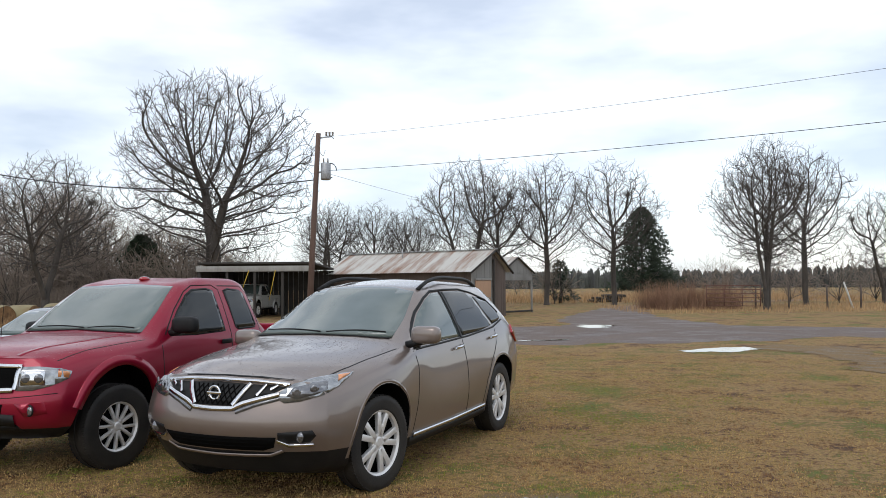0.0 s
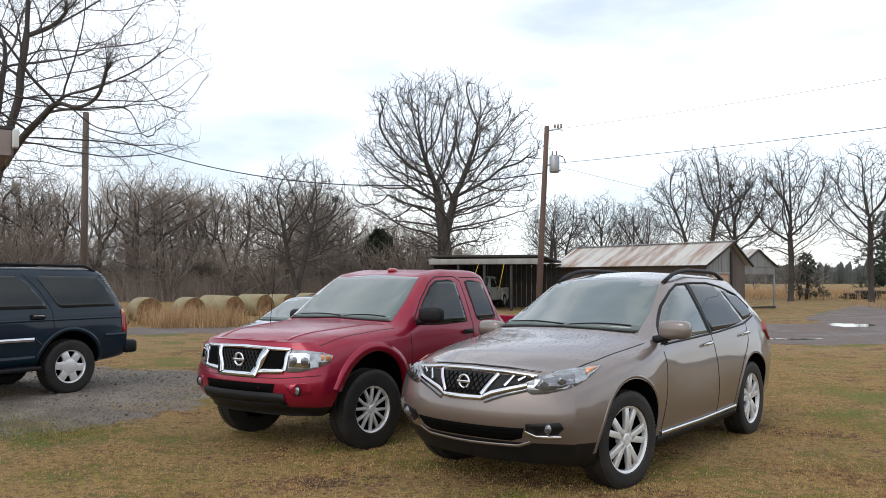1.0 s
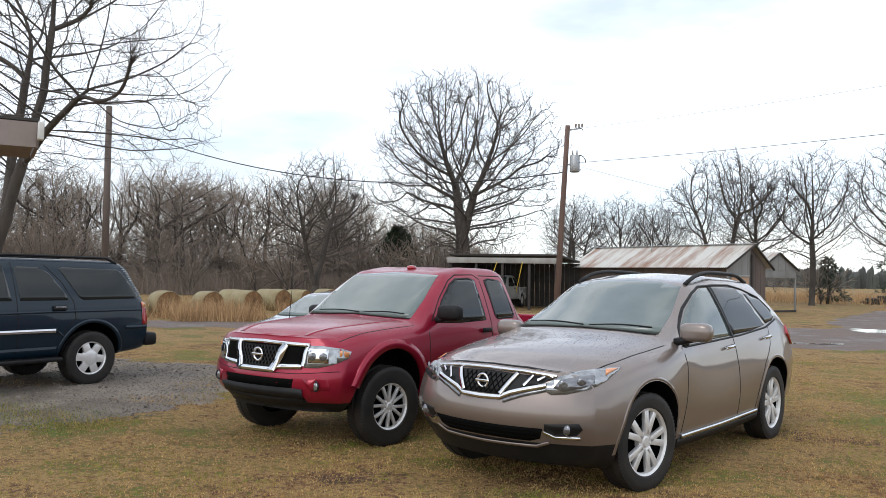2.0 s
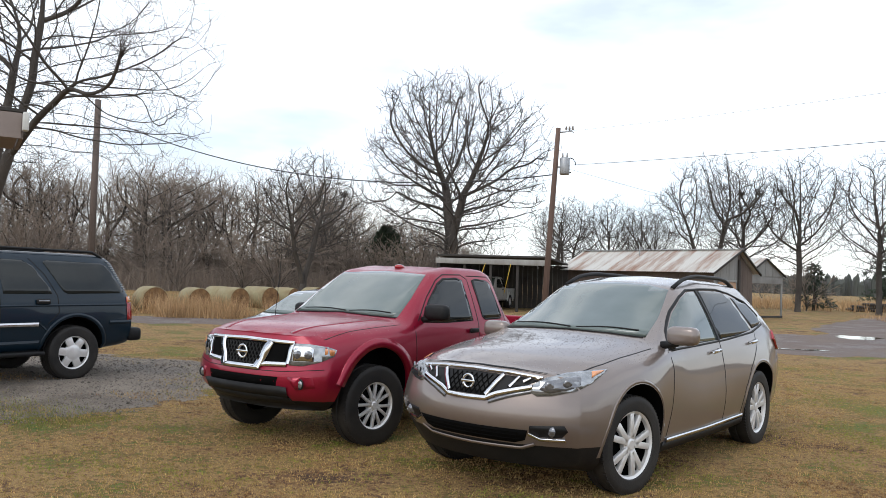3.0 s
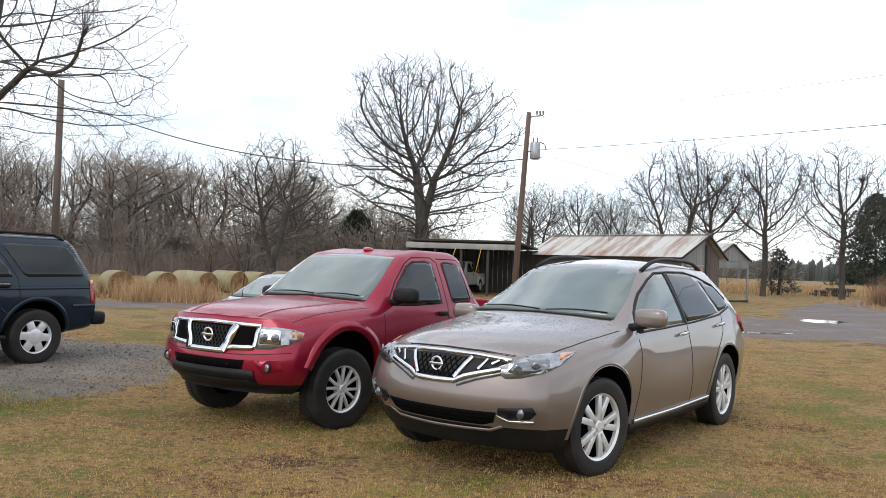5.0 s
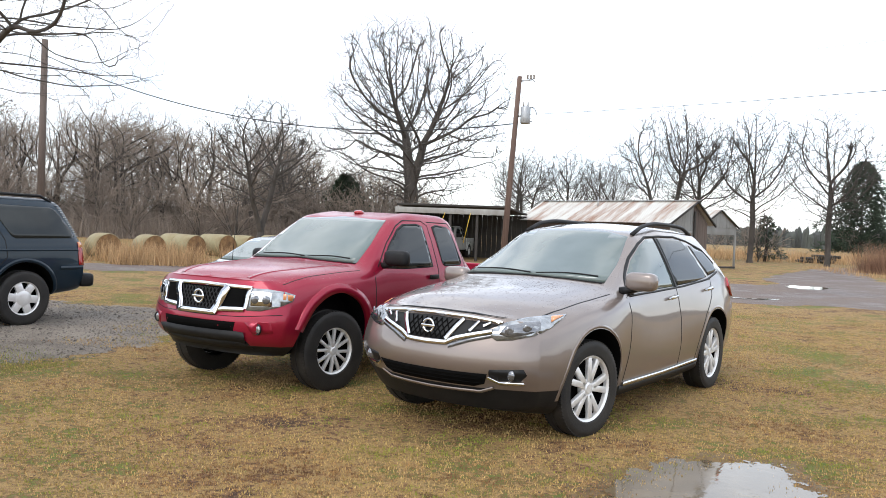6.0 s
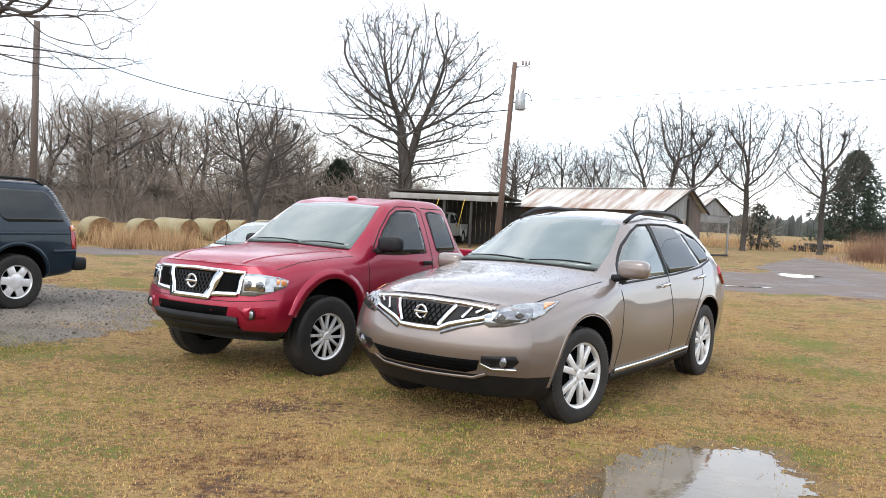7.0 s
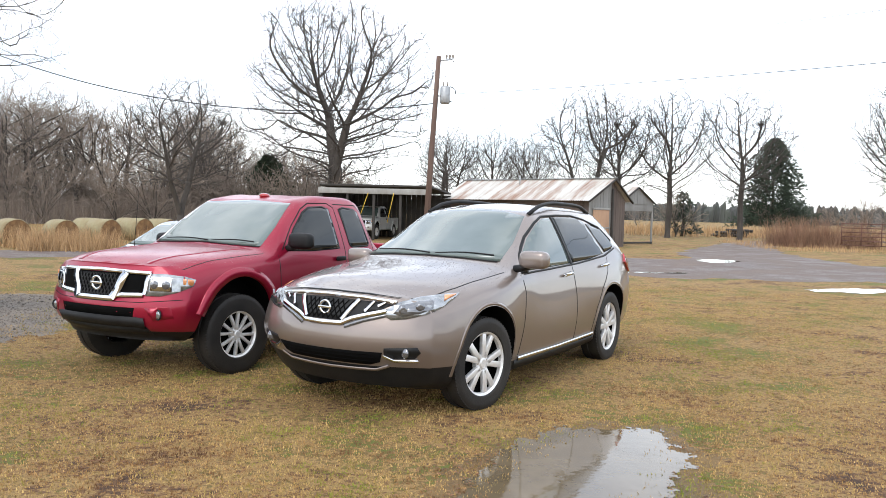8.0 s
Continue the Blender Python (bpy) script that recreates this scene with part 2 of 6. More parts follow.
M["turf"] = ramp_ground("soaked_turf", [(0.0, (0.09, 0.075, 0.03)), (0.4, (0.17, 0.11, 0.05)), (0.7, (0.25, 0.16, 0.07)), (1.0, (0.11, 0.07, 0.035))], 1.6, 24, 0.8, 0.05, 0.5)
M["turf"].node_tree.nodes["Principled BSDF"].inputs["Specular IOR Level"].default_value = 0.25
M["water"] = material("puddle_water", (0.10, 0.075, 0.045), 0.04, 0, (0.15, 0.115, 0.07), 3, 9, 0.0015, 0.0, 0.6)


# ---- helpers ----
def part(name, bm, mat, parent, label="", smooth=True, kind=""):
    me = bpy.data.meshes.new(name)
    if isinstance(bm, tuple):
        me.from_pydata(*bm)
    else:
        bmesh.ops.recalc_face_normals(bm, faces=bm.faces[:])
        bm.to_mesh(me)
        bm.free()
    for mm in (mat if isinstance(mat, (list, tuple)) else [mat]):
        me.materials.append(mm)
    if smooth:
        me.polygons.foreach_set("use_smooth", [True] * len(me.polygons))
    ob = new(name, me)
    ob.parent = parent
    return tagged(ob, label, "", "", kind)


def thing(name, m, label, category, group="", kind=""):
    ob = new(name)
    ob.matrix_basis = m
    return tagged(ob, label, category, group, kind)


def box(bm, sx, sy, sz, m=Matrix(), bevel=0.0):
    r = bmesh.ops.create_cube(bm, size=1, matrix=m @ Matrix.Diagonal((sx, sy, sz, 1)))
    if bevel:
        es = list({e for v in r["verts"] for e in v.link_edges})
        bmesh.ops.bevel(bm, geom=es, offset=bevel, segments=2, affect="EDGES", profile=0.5)
    return bm


def at(x, y, z):
    return Matrix.Translation((x, y, z))


def tube(bm, pts, r0, r1, n=6):
    """A tapered tube along points."""
    pts = [Vector(p) for p in pts]
    rings = []
    for i, p in enumerate(pts):
        d = (pts[min(i + 1, len(pts) - 1)] - pts[max(i - 1, 0)]).normalized()
        a = d.orthogonal().normalized()
        b = d.cross(a)
        r = r0 + (r1 - r0) * i / (len(pts) - 1)
        rings.append([bm.verts.new(p + (a * math.cos(k * 2 * math.pi / n) + b * math.sin(k * 2 * math.pi / n)) * r) for k in range(n)])
    for u, v in zip(rings, rings[1:]):
        for k in range(n):
            bm.faces.new((u[k], u[(k + 1) % n], v[(k + 1) % n], v[k]))
    bm.faces.new(rings[0][::-1])
    bm.faces.new(rings[-1])
    return bm


def lathe(bm, profile, n=40, m=Matrix()):
    """Spin (radius, y) points round the y axis."""
    rings = [[bm.verts.new(m @ Vector((r * math.cos(k * 2 * math.pi / n), y, r * math.sin(k * 2 * math.pi / n)))) for k in range(n)]
             for r, y in profile]
    for u, v in zip(rings, rings[1:]):
        for k in range(n):
            bm.faces.new((u[k], u[(k + 1) % n], v[(k + 1) % n], v[k]))
    return bm


# ---- vehicles ----
def smoothstep(a, b, x):
    t = min(1, max(0, (x - a) / (b - a)))
    return t * t * (3 - 2 * t)


def car_body(stations, bow, bow_power, bow_from, nose, nose_from, tail=0.1, step=0.06, soft=0.05, half=0.93, bulges=()):
    """A closed body lofted through stations along its length (nose first), with a bowed front and a nose profile over height."""
    st = np.array(sorted(stations))
    fine = np.arange(st[0, 0], st[-1, 0], 0.012)
    cols = []
    k = np.exp(-0.5 * (np.arange(-18, 19) * 0.012 / soft) ** 2)
    k /= k.sum()
    for c in range(1, st.shape[1]):
        v = np.interp(fine, st[:, 0], st[:, c])
        cols.append(np.convolve(np.pad(v, 18, mode="edge"), k, "valid"))
    cols = np.array(cols).T
    xs = np.append(np.arange(st[0, 0], st[-1, 0], step), st[-1, 0])
    rows = np.array([[np.interp(x, fine, cols[:, c]) for c in range(cols.shape[1])] for x in xs])
    nz = np.array(nose)
    x_front, x_back = xs[-1], xs[0]

    def bent(x, y, z):
        x2 = x - bow * smoothstep(bow_from, x_front, x) * (abs(y) / half) ** bow_power
        x2 += np.interp(z, nz[:, 0], nz[:, 1]) * smoothstep(nose_from, x_front, x)
        x2 += tail * smoothstep(x_back + 0.8, x_back, x) * (abs(y) / half) ** 2
        for bx, bz, rx, rz, amp in bulges:
            y += math.copysign(amp * math.exp(-((x - bx) / rx) ** 2 - ((z - bz) / rz) ** 2), y) if abs(y) > 0.6 else 0
        return Vector((x2, y, z))

    bm = bmesh.new()
    grid = []
    for i, (x, p) in enumerate(zip(xs, rows)):
        zb, ys, zs, ym, zm, yt, zt, yr, zr, zc = p
        c = [(0, zb), (ys * 0.85, zb), (ys, zs), (ym, zm), (yt, zt), (yr, zr), (yr * 0.55, zr + (zc - zr) * 0.78), (0, zc)]
        c = np.array(c)
        ext = np.vstack([[-c[1, 0], c[1, 1]], c, [-c[-2, 0], c[-2, 1]]])
        sec = []
        for j in range(len(c) - 1):
            p0, p1, p2, p3 = ext[j], ext[j + 1], ext[j + 2], ext[j + 3]
            m1, m2 = (p2 - p0) * 0.34, (p3 - p1) * 0.34
            lim = np.linalg.norm(p2 - p1) * 0.9
            m1 *= min(1, lim / (np.linalg.norm(m1) + 1e-9))
            m2 *= min(1, lim / (np.linalg.norm(m2) + 1e-9))
            for t in np.arange(0, 1, 0.25):
                sec.append((2 * t ** 3 - 3 * t * t + 1) * p1 + (t ** 3 - 2 * t * t + t) * m1 + (-2 * t ** 3 + 3 * t * t) * p2 + (t ** 3 - t * t) * m2)
        sec.append(c[-1])
        ring = [bm.verts.new(bent(x, y, z)) for y, z in sec]
        ring += [bm.verts.new(bent(x, -y, z)) for y, z in sec[-2:0:-1]]
        grid.append((ring, sec, x))
    for (u, _, _), (v, _, _) in zip(grid, grid[1:]):
        n = len(u)
        for k2 in range(n):
            bm.faces.new((u[k2], u[(k2 + 1) % n], v[(k2 + 1) % n], v[k2]))
    for ring, sec, x in (grid[0], grid[-1]):
        n, m = len(sec), 12
        lines = []
        for k2 in range(1, n - 1):
            y, z = sec[k2]
            right = ring[len(ring) - k2]
            lines.append([ring[k2]] + [bm.verts.new(bent(x, y * (1 - 2 * q / m), z)) for q in range(1, m)] + [right])
        for a, b in zip(lines, lines[1:]):
            for q in range(m):
                bm.faces.new((a[q], a[q + 1], b[q + 1], b[q]))
        for q in range(m):
            bm.faces.new((ring[0], lines[0][q], lines[0][q + 1]))
            bm.faces.new((ring[n - 1], lines[-1][q], lines[-1][q + 1]))
    bmesh.ops.recalc_face_normals(bm, faces=bm.faces[:])
    return bm


from mathutils import kdtree
from mathutils.bvhtree import BVHTree

V3 = Vector
# way out of the body, and the two directions in which outlines are drawn
AXES = {"x+": (V3((1, 0, 0)), V3((0, 1, 0)), V3((0, 0, 1))), "y+": (V3((0, 1, 0)), V3((1, 0, 0)), V3((0, 0, 1))),
        "y-": (V3((0, -1, 0)), V3((1, 0, 0)), V3((0, 0, 1))), "z+": (V3((0, 0, 1)), V3((1, 0, 0)), V3((0, 1, 0))),
        "d+": (V3((0.766, 0.643, 0)), V3((-0.643, 0.766, 0)), V3((0, 0, 1))), "d-": (V3((0.766, -0.643, 0)), V3((-0.643, -0.766, 0)), V3((0, 0, 1)))}


def project(bvh, a, b, axis, out):
    way, u, v = AXES[axis]
    hit, nor, _, _ = bvh.ray_cast(way * 6 + u * a + v * b, -way)
    if hit is None:
        hit, nor, _, _ = bvh.find_nearest(way * 0.8 + u * a + v * b)
    return hit + nor * out


def skin(bvh, outline, axis, out=0.005, step=0.06, depth=0.02):
    """A panel with a rim, laid on the body within an outline seen along an axis."""
    way, u, w = AXES[axis]
    bm = bmesh.new()
    bm.faces.new([bm.verts.new((p, q, 0)) for p, q in outline])
    for k in (0, 1):
        lo, hi = min(v.co[k] for v in bm.verts), max(v.co[k] for v in bm.verts)
        no = Vector((0, 0, 0))
        no[k] = 1
        for q in np.arange(lo + step, hi, step):
            bmesh.ops.bisect_plane(bm, geom=bm.verts[:] + bm.edges[:] + bm.faces[:], plane_co=no * q, plane_no=no)
    for v in bm.verts:
        v.co = project(bvh, v.co[0], v.co[1], axis, out)
    if step <= 0.041:
        for _ in range(4):
            bmesh.ops.smooth_vert(bm, verts=bm.verts[:], factor=0.5, use_axis_x=True, use_axis_y=True, use_axis_z=True)
        for v in bm.verts:
            v.co += way * 0.004
    rim = [e for e in bm.edges if e.is_boundary]
    r = bmesh.ops.extrude_edge_only(bm, edges=rim)
    for g in r["geom"]:
        if isinstance(g, bmesh.types.BMVert):
            g.co -= way * depth
    return bm


def ribbon(bvh, pts, axis, width=0.012, out=0.003, thick=0.008, step=0.05):
    """A raised strip along a line on the body."""
    way = AXES[axis][0]
    fine = []
    for (a, b), (c, d) in zip(pts, pts[1:]):
        n = max(1, int(math.hypot(c - a, d - b) / step))
        fine += [(a + (c - a) * k / n, b + (d - b) * k / n) for k in range(n)]
    fine.append(pts[-1])
    bm = bmesh.new()
    rows = []
    for k, (a, b) in enumerate(fine):
        (a0, b0), (a1, b1) = fine[max(k - 1, 0)], fine[min(k + 1, len(fine) - 1)]
        l = math.hypot(a1 - a0, b1 - b0) or 1
        na, nb = -(b1 - b0) / l * width / 2, (a1 - a0) / l * width / 2
        t = [project(bvh, a + na * s, b + nb * s, axis, out) for s in (-1, 1)]
        rows.append([bm.verts.new(q) for q in (t[0] - way * thick, t[0], t[1], t[1] - way * thick)])
    for u, v in zip(rows, rows[1:]):
        for k in range(3):
            bm.faces.new((u[k], u[k + 1], v[k + 1], v[k]))
    return bm


def lifted(o, axis, dz=0.035):
    """Front details of the crossover sit a little higher on its nose."""
    return [(p, q + dz) for p, q in o] if axis == "x+" and max(q for _, q in o) < 1.0 else o


def skin_up(bvh, o, axis, *k):
    return skin(bvh, lifted(o, axis), axis, *k)


def ribbon_up(bvh, o, axis, *k):
    return ribbon(bvh, lifted(o, axis), axis, *k)


def arc(cx, cz, r, a0, a1, n=24):
    return [(cx + r * math.cos(radians(a0 + (a1 - a0) * k / n)), cz + r * math.sin(radians(a0 + (a1 - a0) * k / n))) for k in range(n + 1)]


def flip(pts):
    return [(-a, b) for a, b in pts]


def cut_arches(bm, places, radius, reach, name, parent, paint, low=0.0, low_front=0.0, front=0.5):
    """The body with four wheel openings cut through its sides."""
    me = bpy.data.meshes.new(name)
    bm.to_mesh(me)
    bm.free()
    me.materials.append(paint)
    me.materials.append(M["well"])
    me.materials.append(M["black"])
    ob = new(name, me)
    cb = bmesh.new()
    for x, z in places:
        for s in (-1, 1):
            bmesh.ops.create_cone(cb, cap_ends=True, segments=40, radius1=radius, radius2=radius, depth=reach,
                                  matrix=at(x, s * (0.99 - reach / 2 + 0.1), z) @ pose(0, 0, 0, 90))
    for f in cb.faces:
        f.material_index = 1
    cm = bpy.data.meshes.new("cutter")
    cb.to_mesh(cm)
    cb.free()
    cm.materials.append(paint)
    cm.materials.append(M["well"])
    cutter = new("cutter", cm)
    md = ob.modifiers.new("cut", "BOOLEAN")
    md.operation, md.object, md.solver = "DIFFERENCE", cutter, "EXACT"
    dg = bpy.context.evaluated_depsgraph_get()
    cutm = bpy.data.meshes.new_from_object(ob.evaluated_get(dg))
    ob.modifiers.clear()
    ob.data = cutm
    bpy.data.objects.remove(cutter)
    b2 = bmesh.new()
    b2.from_mesh(cutm)
    for f in b2.faces:
        m = f.calc_center_median()
        if f.material_index == 0 and (m.z < low or (m.z < low_front and m.x > front)):
            f.material_index = 2
    for e in b2.edges:
        if len(e.link_faces) == 2 and e.calc_face_angle(0) > 0.9:
            e.smooth = False
    for f in b2.faces:
        f.smooth = True
    b2.to_mesh(cutm)
    b2.free()
    ob.parent = parent
    return ob


def wheel_meshes(R, rim, width, style):
    bm = bmesh.new()
    w = width / 2
    lathe(bm, [(rim * 0.97, -w * 0.8), (rim * 1.02, -w * 0.95), (R * 0.9, -w), (R * 0.975, -w * 0.86), (R, -w * 0.6), (R, -w * 0.18), (R - 0.008, -w * 0.16),
               (R - 0.008, w * 0.16), (R, w * 0.18), (R, w * 0.6), (R * 0.975, w * 0.86), (R * 0.93, w * 0.97), (R * 0.86, w), (rim * 1.02, w * 0.95), (rim * 0.97, w * 0.8)], 48)
    for k in range(72):
        a = k * 2 * math.pi / 72
        for s in (-1, 1):
            box(bm, 0.012, width * 0.13, 0.018, Matrix.Rotation(-a, 4, "Y") @ at(R - 0.008, s * w * 0.74, 0))
    tyre = bpy.data.meshes.new("tyre")
    bm.to_mesh(tyre)
    bm.free()
    tyre.materials.append(M["rubber"])
    bm = bmesh.new()
    lathe(bm, [(rim * 0.9, w * 0.5), (rim * 0.92, w * 0.74), (rim * 0.985, w * 0.86), (rim * 1.0, w * 0.82), (rim, w * 0.7)], 48)
    # barrel and disc, near-black to hold the shade behind the spokes
    back = bmesh.new()
    lathe(back, [(0.001, w * 0.05), (rim * 0.5, w * 0.05), (rim * 0.89, w * 0.0), (rim * 0.89, w * 0.52)], 32)
    n, pair, sw, hub = style
    for k in range(n):
        for s in ((-1, 1) if pair else (0,)):
            a = k * 2 * math.pi / n + s * pair
            a2 = k * 2 * math.pi / n + s * pair * 0.4
            p0 = Vector((math.cos(a2), 0, math.sin(a2))) * rim * 0.2 + Vector((0, w * 0.56, 0))
            p1 = Vector((math.cos(a), 0, math.sin(a))) * rim * 0.92 + Vector((0, w * 0.66, 0))
            d = (p1 - p0)
            mid = (p0 + p1) / 2
            ang = math.atan2(d.z, d.x)
            box(bm, d.length, 0.035, sw, at(*mid) @ Matrix.Rotation(-ang, 4, "Y"), 0.006)
    if hub > 0.3:
        lathe(bm, [(0.001, w * 0.84), (rim * hub * 0.4, w * 0.83), (rim * hub * 0.8, w * 0.76), (rim * hub, w * 0.64), (rim * hub, w * 0.4)], 24)
    lathe(bm, [(0.001, w * 0.78), (rim * 0.13, w * 0.78), (rim * 0.16, w * 0.72), (rim * 0.3, w * 0.62), (rim * 0.32, w * 0.3)], 24)
    rimm = bpy.data.meshes.new("rim")
    bmesh.ops.recalc_face_normals(bm, faces=bm.faces[:])
    bm.to_mesh(rimm)
    bm.free()
    rimm.materials.append(M["alloy"])
    for p in rimm.polygons:
        p.use_smooth = len(p.vertices) == 4
    bk = bpy.data.meshes.new("shaded_barrel_disc")
    back.to_mesh(bk)
    back.free()
    bk.materials.append(M["well"])
    for p in tyre.polygons:
        p.use_smooth = True
    for me in (tyre, rimm):
        me.set_sharp_from_angle(angle=radians(35))
    return tyre, rimm, bk


def add_wheels(car, meshes, places, R, turn=0.0):
    for x, y in places:
        wh = new("wheel")
        wh.parent = car
        wh.matrix_basis = pose(x, y, R - 0.012, 0, (x * 37 + y * 50) % 60, (turn if x > -1 else 0) + (0 if y > 0 else 180))
        for name, me in zip(("tyre", "rim", "shaded_barrel_disc"), meshes):
            ob = new(name, me)
            ob.parent = wh


def mirror_part(car, x, y, z, paint, size=1.0, far=0.0):
    for s in (1, -1):
        y -= far if s < 0 else 0
        z -= far * 0.4 if s < 0 else 0
        bm = bmesh.new()
        bmesh.ops.create_uvsphere(bm, u_segments=20, v_segments=12, radius=1)
        for v in bm.verts:
            c = v.co
            c.x = math.copysign(abs(c.x) ** 0.75, c.x) * 0.07 * size
            c.y = math.copysign(abs(c.y) ** 0.5, c.y) * 0.135 * size
            c.z = math.copysign(abs(c.z) ** 0.55, c.z) * 0.078 * size
            c.x = max(c.x, -0.045)
            c += Vector((x, s * (y + 0.13), z))
        housing = part("mirror", bm, paint, car)
        bm = bmesh.new()
        tube(bm, [(x + 0.02, s * (y - 0.05), z - 0.09), (x, s * (y + 0.09), z - 0.06)], 0.035, 0.028, 8)
        part("mirror_arm", bm, M["black"], housing)


def ring_badge(car, bvh, y, z, r):
    c = project(bvh, y, z, "x+", 0.012)
    bm = bmesh.new()
    m = at(*c) @ pose(0, 0, 0, 0, 0, 90)
    lathe(bm, [(r * 0.66, 0), (r * 0.72, -0.012), (r * 0.95, -0.012), (r, 0), (r * 0.66, 0)], 28, m)
    box(bm, 0.012, r * 2.2, r * 0.32, at(c.x + 0.01, c.y, c.z), 0.003)
    part("badge", bm, M["chrome"], car, "plain chrome ring badge with a bar")


def suv_taupe(m):
    car = thing("crossover_suv", m, "wet taupe-grey metallic crossover parked on the lawn", "car", "parked vehicles")
    S = [  # x, zb, ys, zs, ym, zm, yt, zt, yr, zr, zc
        (0.97, .26, .72, .31, .80, .55, .78, .83, .60, .915, .94), (0.86, .22, .82, .29, .88, .56, .84, .87, .64, .955, .985),
        (0.62, .20, .87, .28, .925, .58, .87, .91, .67, .995, 1.035), (0.25, .20, .88, .27, .94, .62, .895, .965, .69, 1.05, 1.09),
        (-0.2, .20, .885, .26, .935, .62, .905, 1.005, .71, 1.10, 1.135), (-0.42, .20, .885, .26, .93, .62, .905, 1.02, .73, 1.125, 1.165),
        (-0.9, .20, .885, .26, .93, .62, .875, 1.035, .67, 1.31, 1.385), (-1.38, .20, .885, .26, .93, .62, .868, 1.06, .62, 1.545, 1.62),
        (-1.95, .20, .885, .26, .93, .64, .868, 1.08, .605, 1.61, 1.685), (-2.55, .22, .885, .28, .935, .66, .868, 1.11, .595, 1.60, 1.675),
        (-3.1, .24, .87, .32, .93, .70, .85, 1.15, .57, 1.575, 1.645), (-3.45, .26, .85, .36, .90, .74, .83, 1.15, .55, 1.47, 1.53),
        (-3.72, .30, .82, .40, .86, .76, .79, 1.06, .55, 1.16, 1.2), (-3.86, .36, .74, .44, .80, .70, .74, .92, .55, 1.0, 1.02)]
    bm = car_body(S, 0.34, 2.2, -1.5, [(.2, -.22), (.30, -.14), (.42, -.06), (.50, -.01), (.58, .035), (.66, .025), (.76, -.01), (.86, -.05), (.96, -.13)], 0.45, bulges=((0, .72, .5, .25, .03), (-2.85, .78, .55, .28, .03), (-1.4, .50, .7, .16, -.014)))
    bvh = BVHTree.FromBMesh(bm)
    places = ((0, .395), (-2.825, .395))
    cut_arches(bm, places, 0.445, 0.42, "body", car, M["taupe"], 0.30, 0.43, 0.40)
    for x, z in places:
        for s in ("y+", "y-"):
            part("arch_lip", ribbon_up(bvh, arc(x, z, 0.463, -8, 188), s, 0.024, 0.004, 0.02), M["taupe"], car)
    part("windshield", skin_up(bvh, [(-.70, 1.16), (-.4, 1.180), (0, 1.190), (.4, 1.180), (.70, 1.16), (.655, 1.30), (.555, 1.555), (.3, 1.60), (0, 1.61), (-.3, 1.60), (-.555, 1.555), (-.655, 1.30)], "x+"),
         M["screen"], car, "grey-green windshield reflecting pale sky")
    part("hood_cowl", ribbon_up(bvh, [(-.69, 1.155), (-.4, 1.176), (0, 1.186), (.4, 1.176), (.69, 1.155)], "x+", 0.006, 0.006), M["black"], car)
    fw = [(-.72, 1.075), (-.86, 1.19), (-1.10, 1.345), (-1.36, 1.475), (-1.56, 1.535), (-1.72, 1.545), (-1.775, 1.10), (-1.2, 1.085)]
    rw = [(-1.85, 1.105), (-1.80, 1.55), (-2.15, 1.553), (-2.40, 1.545), (-2.56, 1.50), (-2.74, 1.17), (-2.3, 1.125)]
    qw = [(-2.79, 1.18), (-2.62, 1.485), (-2.80, 1.475), (-3.02, 1.42), (-3.14, 1.33), (-3.17, 1.25), (-3.02, 1.205)]
    for s in ("y+", "y-"):
        part("window", skin_up(bvh, fw, s), M["screen"], car, "front door glass")
        part("window", skin_up(bvh, rw, s), M["glass"], car, "tinted rear door glass")
        part("window", skin_up(bvh, qw, s), M["glass"], car, "tinted quarter glass")
        part("window_trim", ribbon_up(bvh, [(-.70, 1.055), (-1.3, 1.07), (-2.0, 1.095), (-2.74, 1.145), (-3.15, 1.215)], s, 0.015, 0.006), M["black"], car)
        part("window_trim", ribbon_up(bvh, [(-.66, 1.06), (-.84, 1.205), (-1.09, 1.365), (-1.36, 1.495), (-1.56, 1.556), (-1.9, 1.57), (-2.3, 1.57), (-2.62, 1.53), (-3.0, 1.445), (-3.19, 1.30)], s, 0.017, 0.006), M["black"], car)
        part("pillar_trim", ribbon_up(bvh, [(-1.81, 1.09), (-1.765, 1.555)], s, 0.05, 0.006), M["black"], car)
        part("door_seam", ribbon_up(bvh, [(-.62, 1.05), (-.66, .9), (-.60, .6), (-.55, .36)], s, 0.009, 0.0022), M["black"], car)
        part("door_seam", ribbon_up(bvh, [(-1.81, 1.08), (-1.84, .8), (-1.80, .36)], s, 0.009, 0.0022), M["black"], car)
        part("door_seam", ribbon_up(bvh, [(-2.80, 1.15), (-2.72, .98), (-2.50, .80), (-2.36, .62), (-2.28, .37)], s, 0.009, 0.0022), M["black"], car)
        part("sill_strip", ribbon_up(bvh, [(-.55, .335), (-1.4, .335), (-2.32, .35)], s, 0.035, 0.014), M["chrome"], car, "bright sill strip")
        part("sill", ribbon_up(bvh, [(-.5, .29), (-1.4, .29), (-2.36, .30)], s, 0.07, 0.006), M["black"], car)
        for x, z in ((-1.64, 1.0), (-2.62, 1.045)):
            sy = 1 if s == "y+" else -1
            c = project(bvh, x, z, s, 0.03)
            bm = bmesh.new()
            tube(bm, [c + Vector((-.09, -sy * .03, .005)), c + Vector((-.08, 0, .005)), c, c + Vector((.075, 0, -.008)), c + Vector((.09, -sy * .03, -.01))], 0.017, 0.015, 8)
            part("door_handle", bm, M["chrome"], car)
        sgn = 1 if s == "y+" else -1
        d = "d+" if sgn > 0 else "d-"
